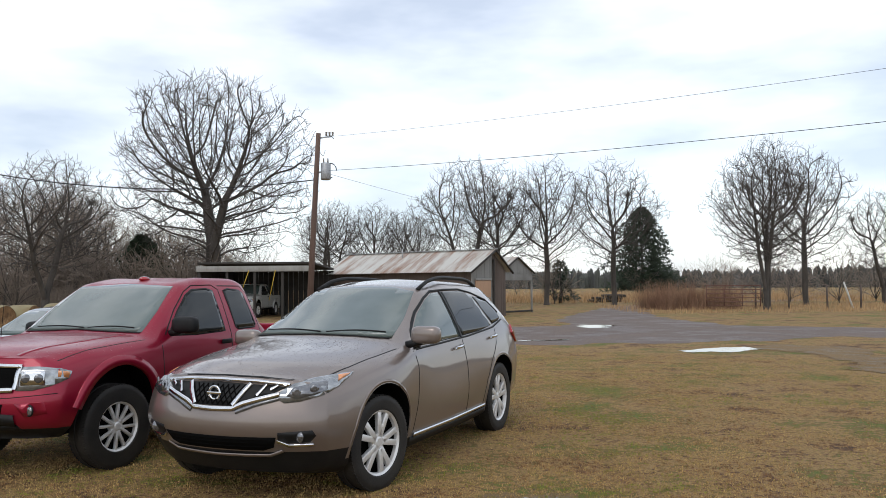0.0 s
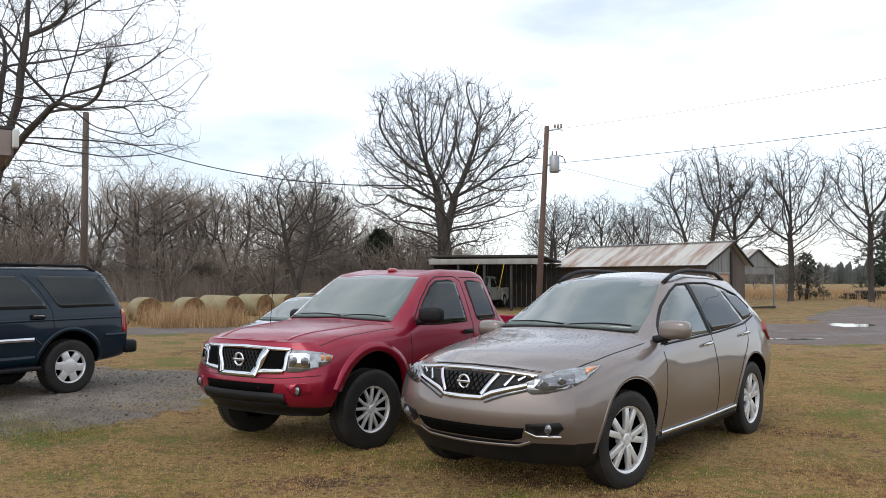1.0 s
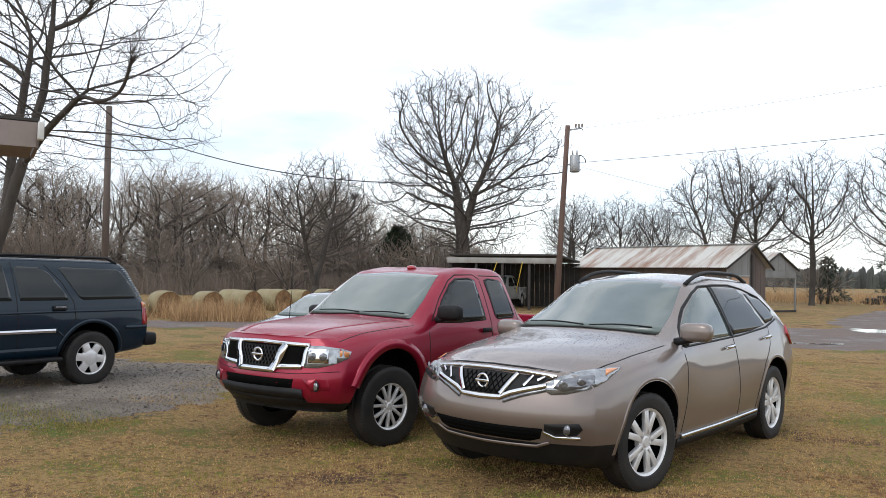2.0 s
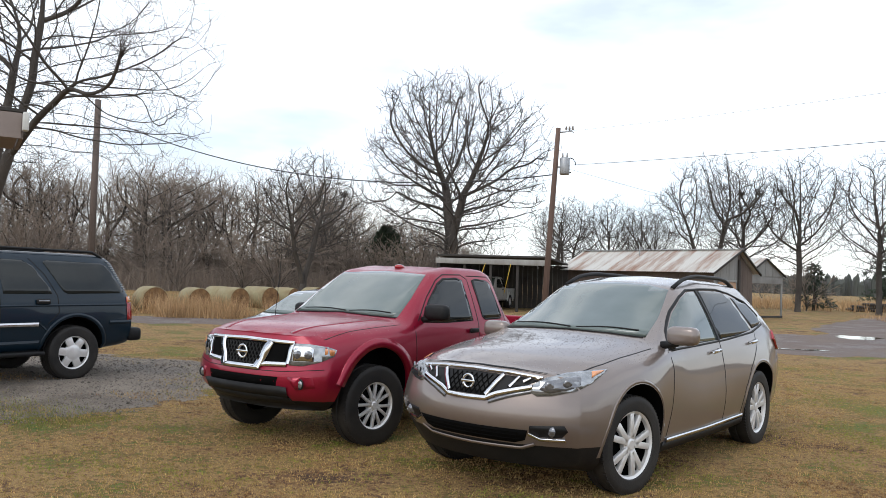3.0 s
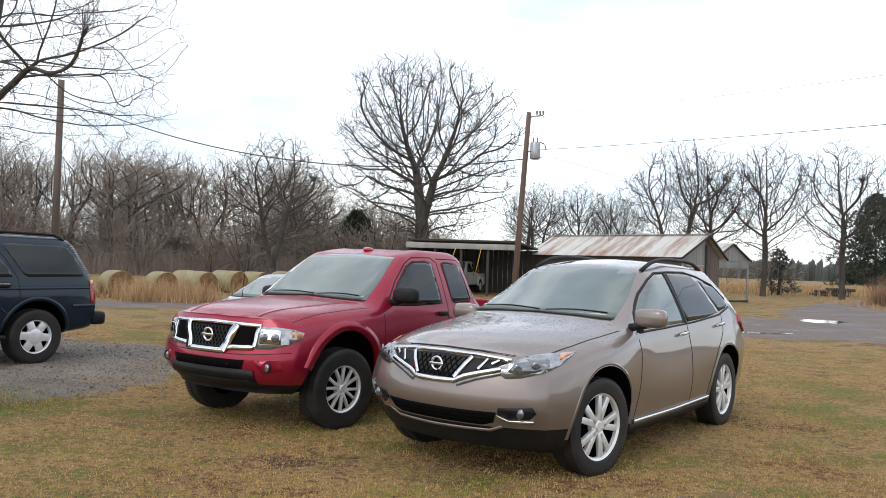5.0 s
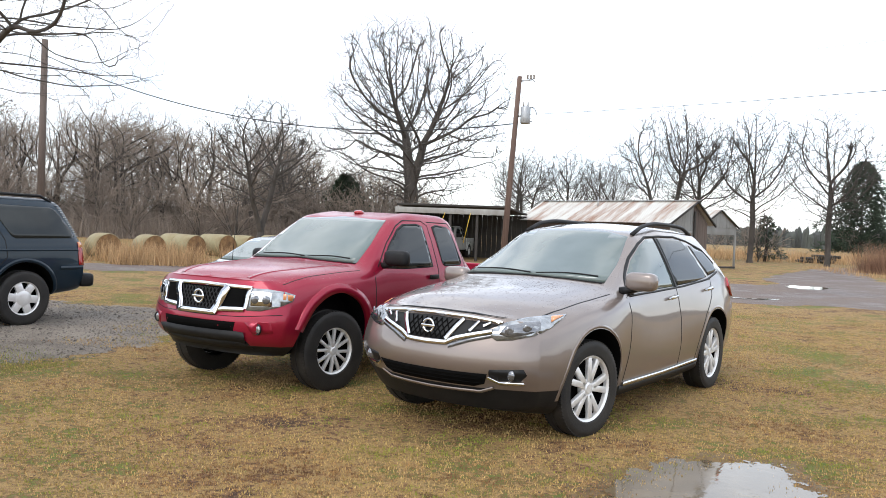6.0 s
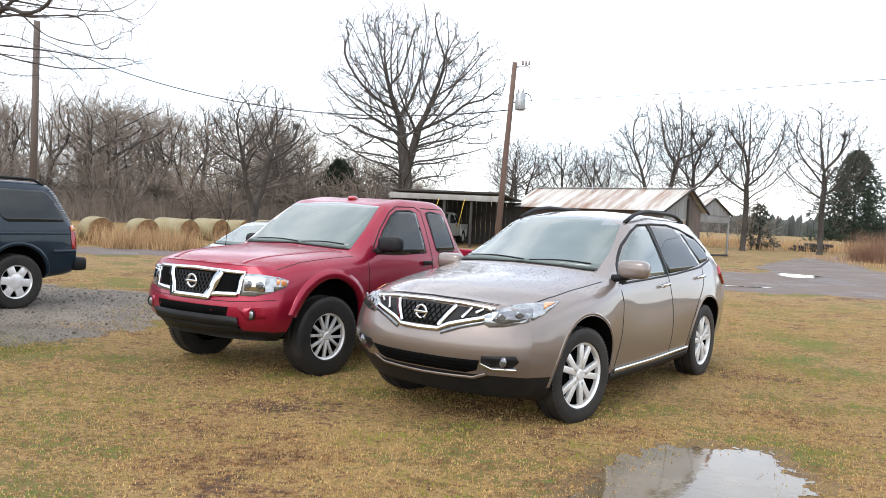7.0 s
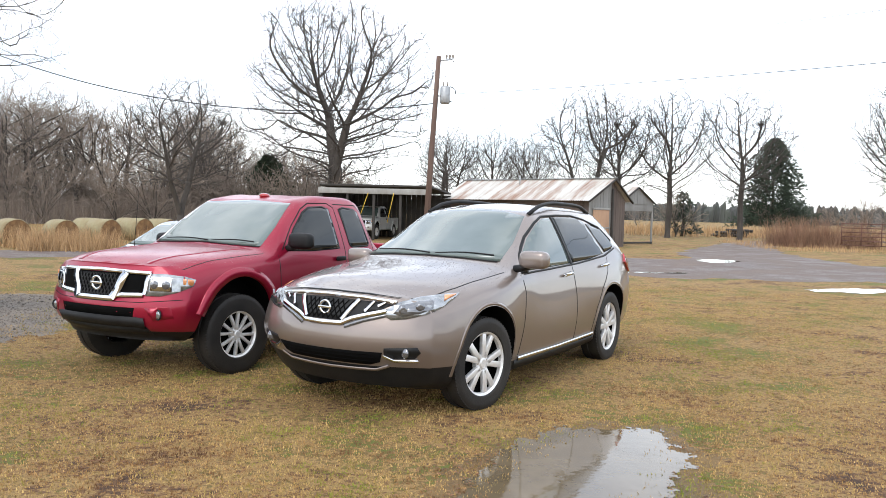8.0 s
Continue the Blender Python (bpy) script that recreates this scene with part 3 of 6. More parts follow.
        hl = [(-.20, .815), (-.13, .775), (-.02, .785), (.13, .82), (.27, .87), (.37, .925), (.42, .955), (.30, .952), (.10, .935), (-.05, .905), (-.14, .86)]
        h = part("headlight", skin(bvh, hl, d, 0.008, 0.05), M["lamp"], car, "clear wraparound headlight")
        bz = [(-.11, .82), (-.04, .80), (.08, .825), (.18, .86), (.20, .915), (.08, .905), (-.06, .875)]
        part("bezel", skin(bvh, bz, d, 0.012, 0.05), M["lampdark"], h)
        for uu, zz, r in ((-.035, .845, .036), (.09, .868, .034)):
            c = project(bvh, uu, zz, d, 0.016)
            bm = bmesh.new()
            lathe(bm, [(0.001, -.006), (r * .5, -.008), (r * .8, -.006), (r, 0.004)], 18, at(*c) @ pose(0, 0, 0, 0, 0, 90 + sgn * 40))
            part("projector", bm, M["lampdark"], h)
        part("side_marker", skin(bvh, [(.28, .905), (.36, .935), (.39, .948), (.29, .942)], d, 0.013, 0.05), M["amber"], h)
        # fog light recess with chrome brow
        fg = [(.52, .535), (.74, .55), (.76, .51), (.71, .46), (.57, .455), (.51, .485)]
        f = part("fog_light", skin_up(bvh, fg if sgn > 0 else flip(fg)[::-1], "x+", 0.004), M["black"], car)
        c = project(bvh, sgn * .655, .54, "x+", 0.006)
        bm = bmesh.new()
        lathe(bm, [(0.001, -.012), (.025, -.010), (.036, 0), (.04, .006)], 20, at(*c) @ pose(0, 0, 0, 0, 0, 90 - sgn * 15))
        part("fog_lens", bm, M["lampdark"], f)
        part("fog_trim", ribbon_up(bvh, [(sgn * .50, .475), (sgn * .57, .440), (sgn * .73, .445)], "x+", 0.022, 0.012), M["chrome"], f)
        bm = bmesh.new()
        pts = []
        for q in range(15):
            x = -1.40 - q / 14 * 1.62
            rise = 0.055 * min(1, q / 2.2, (14 - q) / 2.2)
            p = project(bvh, x, sgn * (0.565 - 0.03 * q / 14), "z+", 0.002)
            pts.append(p + Vector((0, 0, rise)))
        tube(bm, pts, 0.02, 0.02, 8)
        part("roof_rail", bm, M["black"], car, "black roof rail")
        tl = [(-3.42, 1.14), (-3.60, 1.05), (-3.66, .92), (-3.52, .93), (-3.36, 1.05)]
        part("tail_light", skin_up(bvh, tl, s, 0.02), M["tail"], car)
    # grille: dark mesh, chrome wing and slanted bars
    gr = [(-.53, .845), (-.45, .86), (0, .878), (.45, .86), (.53, .845), (.42, .79), (.22, .735), (.16, .715), (-.16, .715), (-.22, .735), (-.42, .79)]
    g = part("grille", skin_up(bvh, gr, "x+", 0.004, 0.05), M["black"], car, "black mesh grille with chrome slats")
    part("grille_rim", ribbon_up(bvh, [(-.55, .862), (-.3, .886), (0, .893), (.3, .886), (.55, .862)], "x+", 0.02, 0.014), M["chrome"], g)
    part("grille_rim", ribbon_up(bvh, [(-.50, .80), (-.36, .765), (-.25, .735), (-.17, .695), (0, .69), (.17, .695), (.25, .735), (.36, .765), (.50, .80)], "x+", 0.032, 0.014), M["chrome"], g)
    for sgn in (1, -1):
        for ya, yb, w in ((.17, .27, .032), (.34, .39, .020), (.43, .475, .018), (.505, .53, .014)):
            part("slat", ribbon_up(bvh, [(sgn * ya, .72 + max(0, ya - .17) * .42), (sgn * yb, .872 - (yb - .2) * .06)], "x+", w, 0.016), M["chrome"], g)
        part("bright_wing", ribbon_up(bvh, [(sgn * .20, .675), (sgn * .34, .728), (sgn * .50, .772)], "x+", 0.03, 0.008), M["lampdark"], g)
    for k in range(9):
        for sgn in (1, -1):
            y0 = -.19 + k * .046
            part("mesh_rib", ribbon_up(bvh, [(y0 - sgn * .05, .72), (y0 + sgn * .05, .86)], "x+", 0.007, 0.009), M["well"], g)
    ring_badge(car, bvh, 0, .835, 0.058)
    # intake is a near-black panel and slats, the opening's shade as colour
    ai = [(-.50, .50), (.50, .50), (.46, .42), (.38, .395), (-.38, .395), (-.46, .42)]
    a = part("air_intake", skin_up(bvh, ai, "x+", 0.003), M["well"], car)
    for z in (.425, .455, .48):
        part("intake_slat", ribbon_up(bvh, [(-.43, z), (.43, z)], "x+", 0.008, 0.005), M["well"], a)
    # paint-coloured strip stands for the thin reflection along the lower lip
    part("intake_lip_glint", ribbon_up(bvh, [(-.52, .40), (-.42, .362), (0, .355), (.42, .362), (.52, .40)], "x+", 0.022, 0.012), M["taupe"], car)
    for sgn in (1, -1):
        part("hood_seam", ribbon_up(bvh, [(.70, sgn * .62), (.55, sgn * .71), (.3, sgn * .765), (-.1, sgn * .80), (-.42, sgn * .82)], "z+", 0.008, 0.002), M["black"], car)
    part("hood_seam", ribbon_up(bvh, [(-.56, .895), (-.3, .915), (0, .922), (.3, .915), (.56, .895)], "x+", 0.007, 0.002), M["black"], car)
    for a0, b0 in ((.02, -.62), (.62, .08)):
        bm = bmesh.new()
        tube(bm, [project(bvh, a0 + (b0 - a0) * q / 8, 1.20 + .015 * math.sin(q / 8 * 3.1), "x+", 0.012) for q in range(9)], 0.007, 0.004, 6)
        part("wiper", bm, M["black"], car)
    mirror_part(car, -.62, .88, 1.19, M["taupe"], 1.0, 0.15)
    tri = [(-.66, 1.06), (-.80, 1.06), (-.82, 1.15)]
    for s in ("y+", "y-"):
        part("mirror_base", skin_up(bvh, tri, s, 0.012), M["black"], car)
    add_wheels(car, wheel_meshes(0.38, 0.262, 0.218, (5, 0.23, 0.05, 0)), [(0, .80), (0, -.80), (-2.825, .81), (-2.825, -.81)], 0.38, -9)
    return car


def pickup(m, paint, label, group="parked vehicles", detail=True):
    car = thing("pickup_truck", m, label, "truck", group)
    S = [
        (0.92, .38, .78, .47, .85, .70, .81, .95, .69, 1.03, 1.05), (0.82, .36, .82, .46, .88, .70, .84, .99, .71, 1.075, 1.10),
        (0.5, .37, .85, .45, .90, .72, .87, 1.03, .74, 1.115, 1.145), (0.0, .42, .86, .46, .905, .74, .885, 1.06, .75, 1.15, 1.18),
        (-0.42, .42, .86, .46, .905, .74, .89, 1.085, .74, 1.175, 1.205), (-0.82, .42, .86, .46, .905, .74, .885, 1.105, .72, 1.43, 1.47),
        (-1.2, .42, .86, .46, .905, .74, .88, 1.115, .67, 1.655, 1.695), (-1.6, .42, .86, .46, .905, .74, .88, 1.12, .655, 1.715, 1.755),
        (-2.25, .42, .86, .46, .905, .74, .88, 1.12, .655, 1.705, 1.75), (-2.46, .42, .86, .46, .905, .74, .88, 1.12, .655, 1.66, 1.70),
        (-2.62, .42, .86, .46, .90, .74, .87, 1.10, .67, 1.14, 1.16)]
    bm = car_body(S, 0.29, 2.6, -1.2, [(.4, -.16), (.50, -.02), (.60, .03), (.74, .03), (.80, -.02), (.95, -.03), (1.05, -.10)], 0.5, 0.03, half=0.90, bulges=((0, .80, .6, .26, .035),))
    bvh = BVHTree.FromBMesh(bm)
    cut_arches(bm, ((0, .43),), 0.52, 0.42, "cab", car, paint, 0.455, 0.475, 0.4)
    # bed
    bm = bmesh.new()
    box(bm, 1.66, 0.06, 0.62, at(-3.49, .87, .80), 0.02)
    box(bm, 1.66, 0.06, 0.62, at(-3.49, -.87, .80), 0.02)
    box(bm, 0.06, 1.68, 0.62, at(-4.29, 0, .80), 0.02)
    box(bm, 0.05, 1.68, 0.60, at(-2.69, 0, .79), 0.01)
    box(bm, 1.60, 1.68, 0.06, at(-3.49, 0, .60))
    part("bed", bm, paint, car, smooth=False)
    for s in (1, -1):
        bm = bmesh.new()
        p = [(-3.2 + .52 * math.cos(a * math.pi / 16), s * .91, .40 + .52 * math.sin(a * math.pi / 16)) for a in range(17)]
        tube(bm, p, 0.045, 0.045, 6)
        part("fender_flare", bm, paint, car)
    fs = arc(0, .43, 0.55, 20, 186)
    for s in ("y+", "y-"):
        part("fender_flare", ribbon(bvh, fs, s, 0.085, 0.024, 0.05), paint, car)
        fw = [(-.76, 1.165), (-.98, 1.38), (-1.20, 1.555), (-1.34, 1.615), (-1.60, 1.625), (-1.70, 1.60), (-1.73, 1.16), (-1.2, 1.15)]
        qw = [(-1.96, 1.19), (-1.92, 1.60), (-2.02, 1.62), (-2.24, 1.60), (-2.30, 1.57), (-2.38, 1.20), (-2.34, 1.17), (-2.0, 1.165)]
        part("window", skin(bvh, fw, s), M["glass"], car, "dark door glass")
        part("window", skin(bvh, qw, s), M["glass"], car, "dark rear cab glass")
        for w in (fw, qw):
            part("window_trim", ribbon(bvh, w + w[:1], s, 0.02, 0.005), M["black"], car)
        part("door_seam", ribbon(bvh, [(-.60, 1.12), (-.60, .75), (-.52, .50)], s, 0.010, 0.002), M["black"], car)
        part("door_seam", ribbon(bvh, [(-.70, 1.17), (-.96, 1.42), (-1.20, 1.60), (-1.36, 1.665), (-1.72, 1.67), (-1.82, 1.62), (-1.84, 1.1), (-1.80, .5)], s, 0.010, 0.002), M["black"], car)
        part("door_seam", ribbon(bvh, [(-1.84, 1.66), (-2.30, 1.655), (-2.42, 1.55), (-2.46, 1.1), (-2.42, .55)], s, 0.010, 0.002), M["black"], car)
        part("sill", ribbon(bvh, [(-.5, .47), (-2.55, .47)], s, 0.07, 0.006), M["black"], car)
        sy = 1 if s == "y+" else -1
        c = project(bvh, -1.70, 1.04, s, 0.025)
        bm = bmesh.new()
        box(bm, .17, .03, .05, at(*c), 0.01)
        part("door_handle", bm, M["black"], car)
        d = "d+" if sy > 0 else "d-"
        h = part("headlight", skin(bvh, [(-.125, .79), (-.12, .985), (.05, .985), (.22, .965), (.30, .935), (.28, .88), (.15, .825), (.0, .79)], d, 0.008, 0.05), M["lamp"], car, "clear headlight with amber corner")
        part("side_marker", skin(bvh, [(.20, .95), (.285, .93), (.27, .885), (.20, .90)], d, 0.013, 0.05), M["amber"], h)
        part("reflector", skin(bvh, [(-.09, .83), (-.09, .95), (.10, .95), (.10, .83)], d, 0.012, 0.05), M["chrome"], h)
        for uu in (-.045, .055):
            c = project(bvh, uu, .89, d, 0.018)
            bm = bmesh.new()
            lathe(bm, [(0.001, -.004), (.02, -.006), (.034, 0), (.038, .004)], 16, at(*c) @ pose(0, 0, 0, 0, 0, 90 + sy * 40))
            part("bulb_cup", bm, M["lampdark"], h)
        c = project(bvh, sy * .66, .63, "x+", 0.004)
        fg = [(.55, .69), (.76, .70), (.78, .60), (.62, .575)]
        f = part("fog_light", skin(bvh, fg if sy > 0 else flip(fg)[::-1], "x+", 0.004), paint, car)
        bm = bmesh.new()
        lathe(bm, [(0.001, -.006), (.022, -.006), (.034, -.001), (.038, 0.006)], 20, at(*c) @ pose(0, 0, 0, 0, 0, 90 - sy * 8))
        part("fog_lens", bm, M["lamp"], f, "round fog lamp lens")
        # black ring gives the darkness of the recess round the lamp as colour
        bm = bmesh.new()
        lathe(bm, [(.037, 0.002), (.042, -.004), (.048, -.003), (.052, 0.006)], 20, at(*c) @ pose(0, 0, 0, 0, 0, 90 - sy * 8))
        part("fog_recess_shade", bm, M["black"], f)
        part("hood_crease", ribbon(bvh, [(.72, sy * .44), (.4, sy * .50), (-.40, sy * .60)], "z+", 0.05, 0.003, 0.02), paint, car)
        part("hood_seam", ribbon(bvh, [(.62, sy * .76), (.4, sy * .79), (-.42, sy * .83)], "z+", 0.005, 0.002), M["black"], car)
    part("windshield", skin(bvh, [(-.72, 1.205), (0, 1.232), (.72, 1.205), (.69, 1.40), (.60, 1.655), (0, 1.685), (-.60, 1.655), (-.69, 1.40)], "x+"), M["screen"], car,
         "grey-green windshield reflecting pale sky")
    part("cowl", ribbon(bvh, [(-.72, 1.20), (0, 1.228), (.72, 1.20)], "x+", 0.006, 0.005), M["black"], car)
    for a0, b0 in ((.05, -.58), (.62, .1)):
        bm = bmesh.new()
        tube(bm, [project(bvh, a0 + (b0 - a0) * q / 8, 1.24 + .015 * math.sin(q / 8 * 3.1), "x+", 0.012) for q in range(9)], 0.007, 0.004, 6)
        part("wiper", bm, M["black"], car)
    g = part("grille", skin(bvh, [(-.53, .985), (.53, .985), (.50, .81), (.28, .80), (.24, .765), (-.24, .765), (-.28, .80), (-.50, .81)], "x+", 0.004, 0.05), M["well"], car,
             "black mesh grille in a chrome frame")
    part("grille_rim", ribbon(bvh, [(-.55, .985), (0, 1.0), (.55, .985)], "x+", 0.03, 0.018), M["chrome"], g)
    part("grille_rim", ribbon(bvh, [(-.52, .795), (-.27, .785), (-.23, .752), (.23, .752), (.27, .785), (.52, .795)], "x+", 0.04, 0.018), M["chrome"], g)
    for s in (1, -1):
        part("grille_bar", ribbon(bvh, [(s * .22, .755), (s * .32, .985)], "x+", 0.075, 0.022), M["chrome"], g)
        part("grille_bar", ribbon(bvh, [(s * .525, .80), (s * .54, .985)], "x+", 0.03, 0.018), M["chrome"], g)
    for k in range(12):
        for s in (1, -1):
            y0 = -.24 + k * .044
            part("mesh_rib", ribbon(bvh, [(y0 - s * .06, .78), (y0 + s * .06, .97)], "x+", 0.008, 0.010), M["black"], g)
    ring_badge(car, bvh, 0, .885, 0.07)
    # flat near-black panel stands for the shaded intake opening
    ai = [(-.46, .685), (.46, .685), (.44, .60), (-.44, .60)]
    part("air_intake", skin(bvh, ai, "x+", 0.003), M["well"], car)
    part("bumper_lip", ribbon(bvh, [(-.54, .55), (-.46, .56), (.46, .56), (.54, .55)], "x+", 0.09, 0.02, 0.03), M["black"], car, "black plastic lower bumper")
    part("bumper_seam", ribbon(bvh, [(-.84, .765), (-.5, .735), (0, .73), (.5, .735), (.84, .765)], "x+", 0.006, 0.002), M["black"], car)
    part("valance", ribbon(bvh, [(-.54, .475), (0, .465), (.54, .475)], "x+", 0.08, 0.004), M["black"], car)
    c = project(bvh, -1.45, 0, "z+", 0.01)
    bm = bmesh.new()
    bmesh.ops.create_uvsphere(bm, u_segments=12, v_segments=8, radius=1, matrix=at(*c) @ Matrix.Diagonal((.08, .05, .03, 1)))
    part("roof_lamp", bm, M["tail"], car)
    bm = bmesh.new()
    tube(bm, [(-.25, -.80, 1.1), (-.33, -.82, 1.75)], 0.004, 0.002, 5)
    part("antenna", bm, M["black"], car)
    mirror_part(car, -.80, .89, 1.27, M["black"], 1.08, 0.16)
    bm = bmesh.new()
    box(bm, 3.9, .9, .16, at(-2.0, 0, .42), 0.02)
    part("chassis", bm, M["well"], car)
    add_wheels(car, wheel_meshes(0.39, 0.228, 0.23, (6, 0.25, 0.027, 0)), [(0, .80), (0, -.80), (-3.2, .80), (-3.2, -.80)], 0.39, -8)
    return car


def big_suv(m):
    car = thing("large_suv", m, "dark blue full-size utility vehicle parked on gravel", "car", "parked vehicles")
    S = [
        (0.92, .40, .78, .46, .86, .70, .84, .98, .70, 1.05, 1.06), (0.5, .40, .90, .46, .97, .74, .93, 1.05, .78, 1.13, 1.15),
        (-0.5, .40, .91, .46, .98, .76, .95, 1.12, .78, 1.20, 1.22), (-0.9, .40, .91, .46, .98, .76, .95, 1.14, .76, 1.45, 1.50),
        (-1.3, .40, .91, .46, .98, .76, .95, 1.16, .72, 1.70, 1.76), (-1.8, .40, .91, .46, .98, .76, .95, 1.17, .71, 1.76, 1.82),
        (-3.4, .40, .91, .48, .98, .78, .95, 1.18, .70, 1.75, 1.81), (-3.64, .42, .91, .50, .97, .78, .94, 1.18, .69, 1.71, 1.77),
        (-3.84, .44, .90, .52, .96, .78, .92, 1.17, .70, 1.42, 1.46), (-3.93, .46, .86, .54, .93, .78, .88, 1.08, .72, 1.14, 1.16)]
    bm = car_body(S, 0.22, 3, -1.0, [(.4, -.1), (.6, .02), (.8, 0), (1.0, -.06)], 0.5, 0.05, 0.07, 0.04, 0.97)
    bvh = BVHTree.FromBMesh(bm)
    cut_arches(bm, ((0, .42), (-2.95, .42)), 0.47, 0.4, "body", car, M["navy"])
    for s in ("y+", "y-"):
        sy = 1 if s == "y+" else -1
        for x in (0, -2.95):
            part("arch_lip", ribbon(bvh, arc(x, .42, 0.50, -8, 188), s, 0.05, 0.012, 0.03), M["navy"], car)
        part("window", skin(bvh, [(-.95, 1.22), (-1.32, 1.66), (-1.72, 1.72), (-1.78, 1.22)], s), M["glass"], car)
        part("window", skin(bvh, [(-1.90, 1.22), (-1.87, 1.66), (-1.93, 1.69), (-2.22, 1.68), (-2.36, 1.60), (-2.56, 1.30), (-2.58, 1.22)], s), M["glass"], car, "dark tinted rear door glass")
        part("window", skin(bvh, [(-2.76, 1.25), (-2.52, 1.66), (-2.58, 1.69), (-3.42, 1.67), (-3.52, 1.63), (-3.76, 1.26), (-3.70, 1.23), (-2.82, 1.22)], s), M["glass"], car, "dark tinted quarter glass")
        part("door_seam", ribbon(bvh, [(-1.84, 1.75), (-1.86, .5)], s, 0.010, 0.002), M["black"], car)
        part("door_seam", ribbon(bvh, [(-2.32, 1.71), (-2.52, 1.48), (-2.66, 1.2), (-2.68, .96), (-2.52, .80)], s, 0.012, 0.002), M["black"], car)
        part("side_moulding", ribbon(bvh, [(-.55, .80), (-1.5, .80), (-2.38, .80)], s, 0.055, 0.014), M["chrome"], car, "bright side moulding")
        part("side_moulding", ribbon(bvh, [(-3.48, .80), (-3.86, .80)], s, 0.05, 0.012), M["navy"], car)
        part("body_crease", ribbon(bvh, [(-.3, 1.04), (-2.4, 1.06), (-3.84, 1.06)], s, 0.03, 0.006), M["navy"], car)
        bm = bmesh.new()
        box(bm, 2.0, .16, .06, at(-1.47, sy * .96, .40), 0.02)
        part("running_board", bm, M["black"], car)
        c = project(bvh, -2.44, 1.11, s, 0.02)
        bm = bmesh.new()
        box(bm, .20, .03, .07, at(*c), 0.012)
        part("door_handle", bm, M["black"], car)
        t = part("tail_light", skin(bvh, [(-3.86, 1.16), (-3.78, 1.16), (-3.79, .83), (-3.88, .83)], s, 0.012, 0.05), M["tail"], car)
        part("amber_lens", skin(bvh, [(-3.86, 1.17), (-3.78, 1.17), (-3.785, 1.09), (-3.865, 1.09)], s, 0.018, 0.05), M["amber"], t)
        bm = bmesh.new()
        pts = [project(bvh, -1.5 - q / 12 * 2.0, sy * .66, "z+", 0.0) + Vector((0, 0, .06 * min(1, q, 12 - q))) for q in range(13)]
        tube(bm, pts, 0.02, 0.02, 8)
        part("roof_rail", bm, M["black"], car, "black roof rail")
        # ribbed edge of the rear corner
        for q in range(14):
            bm = bmesh.new()
            box(bm, .045, .02, .012, at(*project(bvh, -3.56 - .019 * q, 1.70 - q * .034, s, 0.004)))
            part("corner_rib", bm, M["steel"], car)
        part("rocker_panel", ribbon(bvh, [(-.55, .50), (-2.42, .50)], s, 0.16, 0.012), M["navy"], car)
        part("body_crease", ribbon(bvh, [(-2.52, .70), (-2.40, .80), (-2.40, .86)], s, 0.02, 0.008), M["navy"], car)
        bm = bmesh.new()
        box(bm, .16, .02, .03, at(*project(bvh, -2.44, 1.115, s, 0.038)), 0.008)
        part("handle_pull", bm, M["lampdark"], car)
    bm = bmesh.new()
    box(bm, .22, 1.86, .20, at(-3.98, 0, .60), 0.05)
    part("rear_bumper", bm, M["black"], car, "dark rear bumper")
    bm = bmesh.new()
    tube(bm, [(-3.7, 0, .44), (-4.1, 0, .44)], 0.035, 0.035, 8)
    tube(bm, [(-4.08, 0, .40), (-4.08, 0, .55)], 0.03, 0.03, 8)
    part("tow_hitch", bm, M["black"], car)
    part("windshield", skin(bvh, [(-.74, 1.24), (.74, 1.24), (.68, 1.74), (-.68, 1.74)], "x+"), M["screen"], car)
    for sy in (1, -1):
        hl = [(.55, .85), (.85, .85), (.85, .98), (.55, 1.0)]
        part("headlight", skin(bvh, hl if sy > 0 else flip(hl)[::-1], "x+", 0.01), M["lamp"], car)
    part("grille", skin(bvh, [(-.5, .82), (.5, .82), (.5, 1.0), (-.5, 1.0)], "x+", 0.006), M["black"], car)
    mirror_part(car, -.95, .95, 1.28, M["navy"], 1.15)
    add_wheels(car, wheel_meshes(0.39, 0.24, 0.26, (6, 0.0, 0.11, 0.55)), [(0, .84), (0, -.84), (-2.95, .84), (-2.95, -.84)], 0.39)
    return car


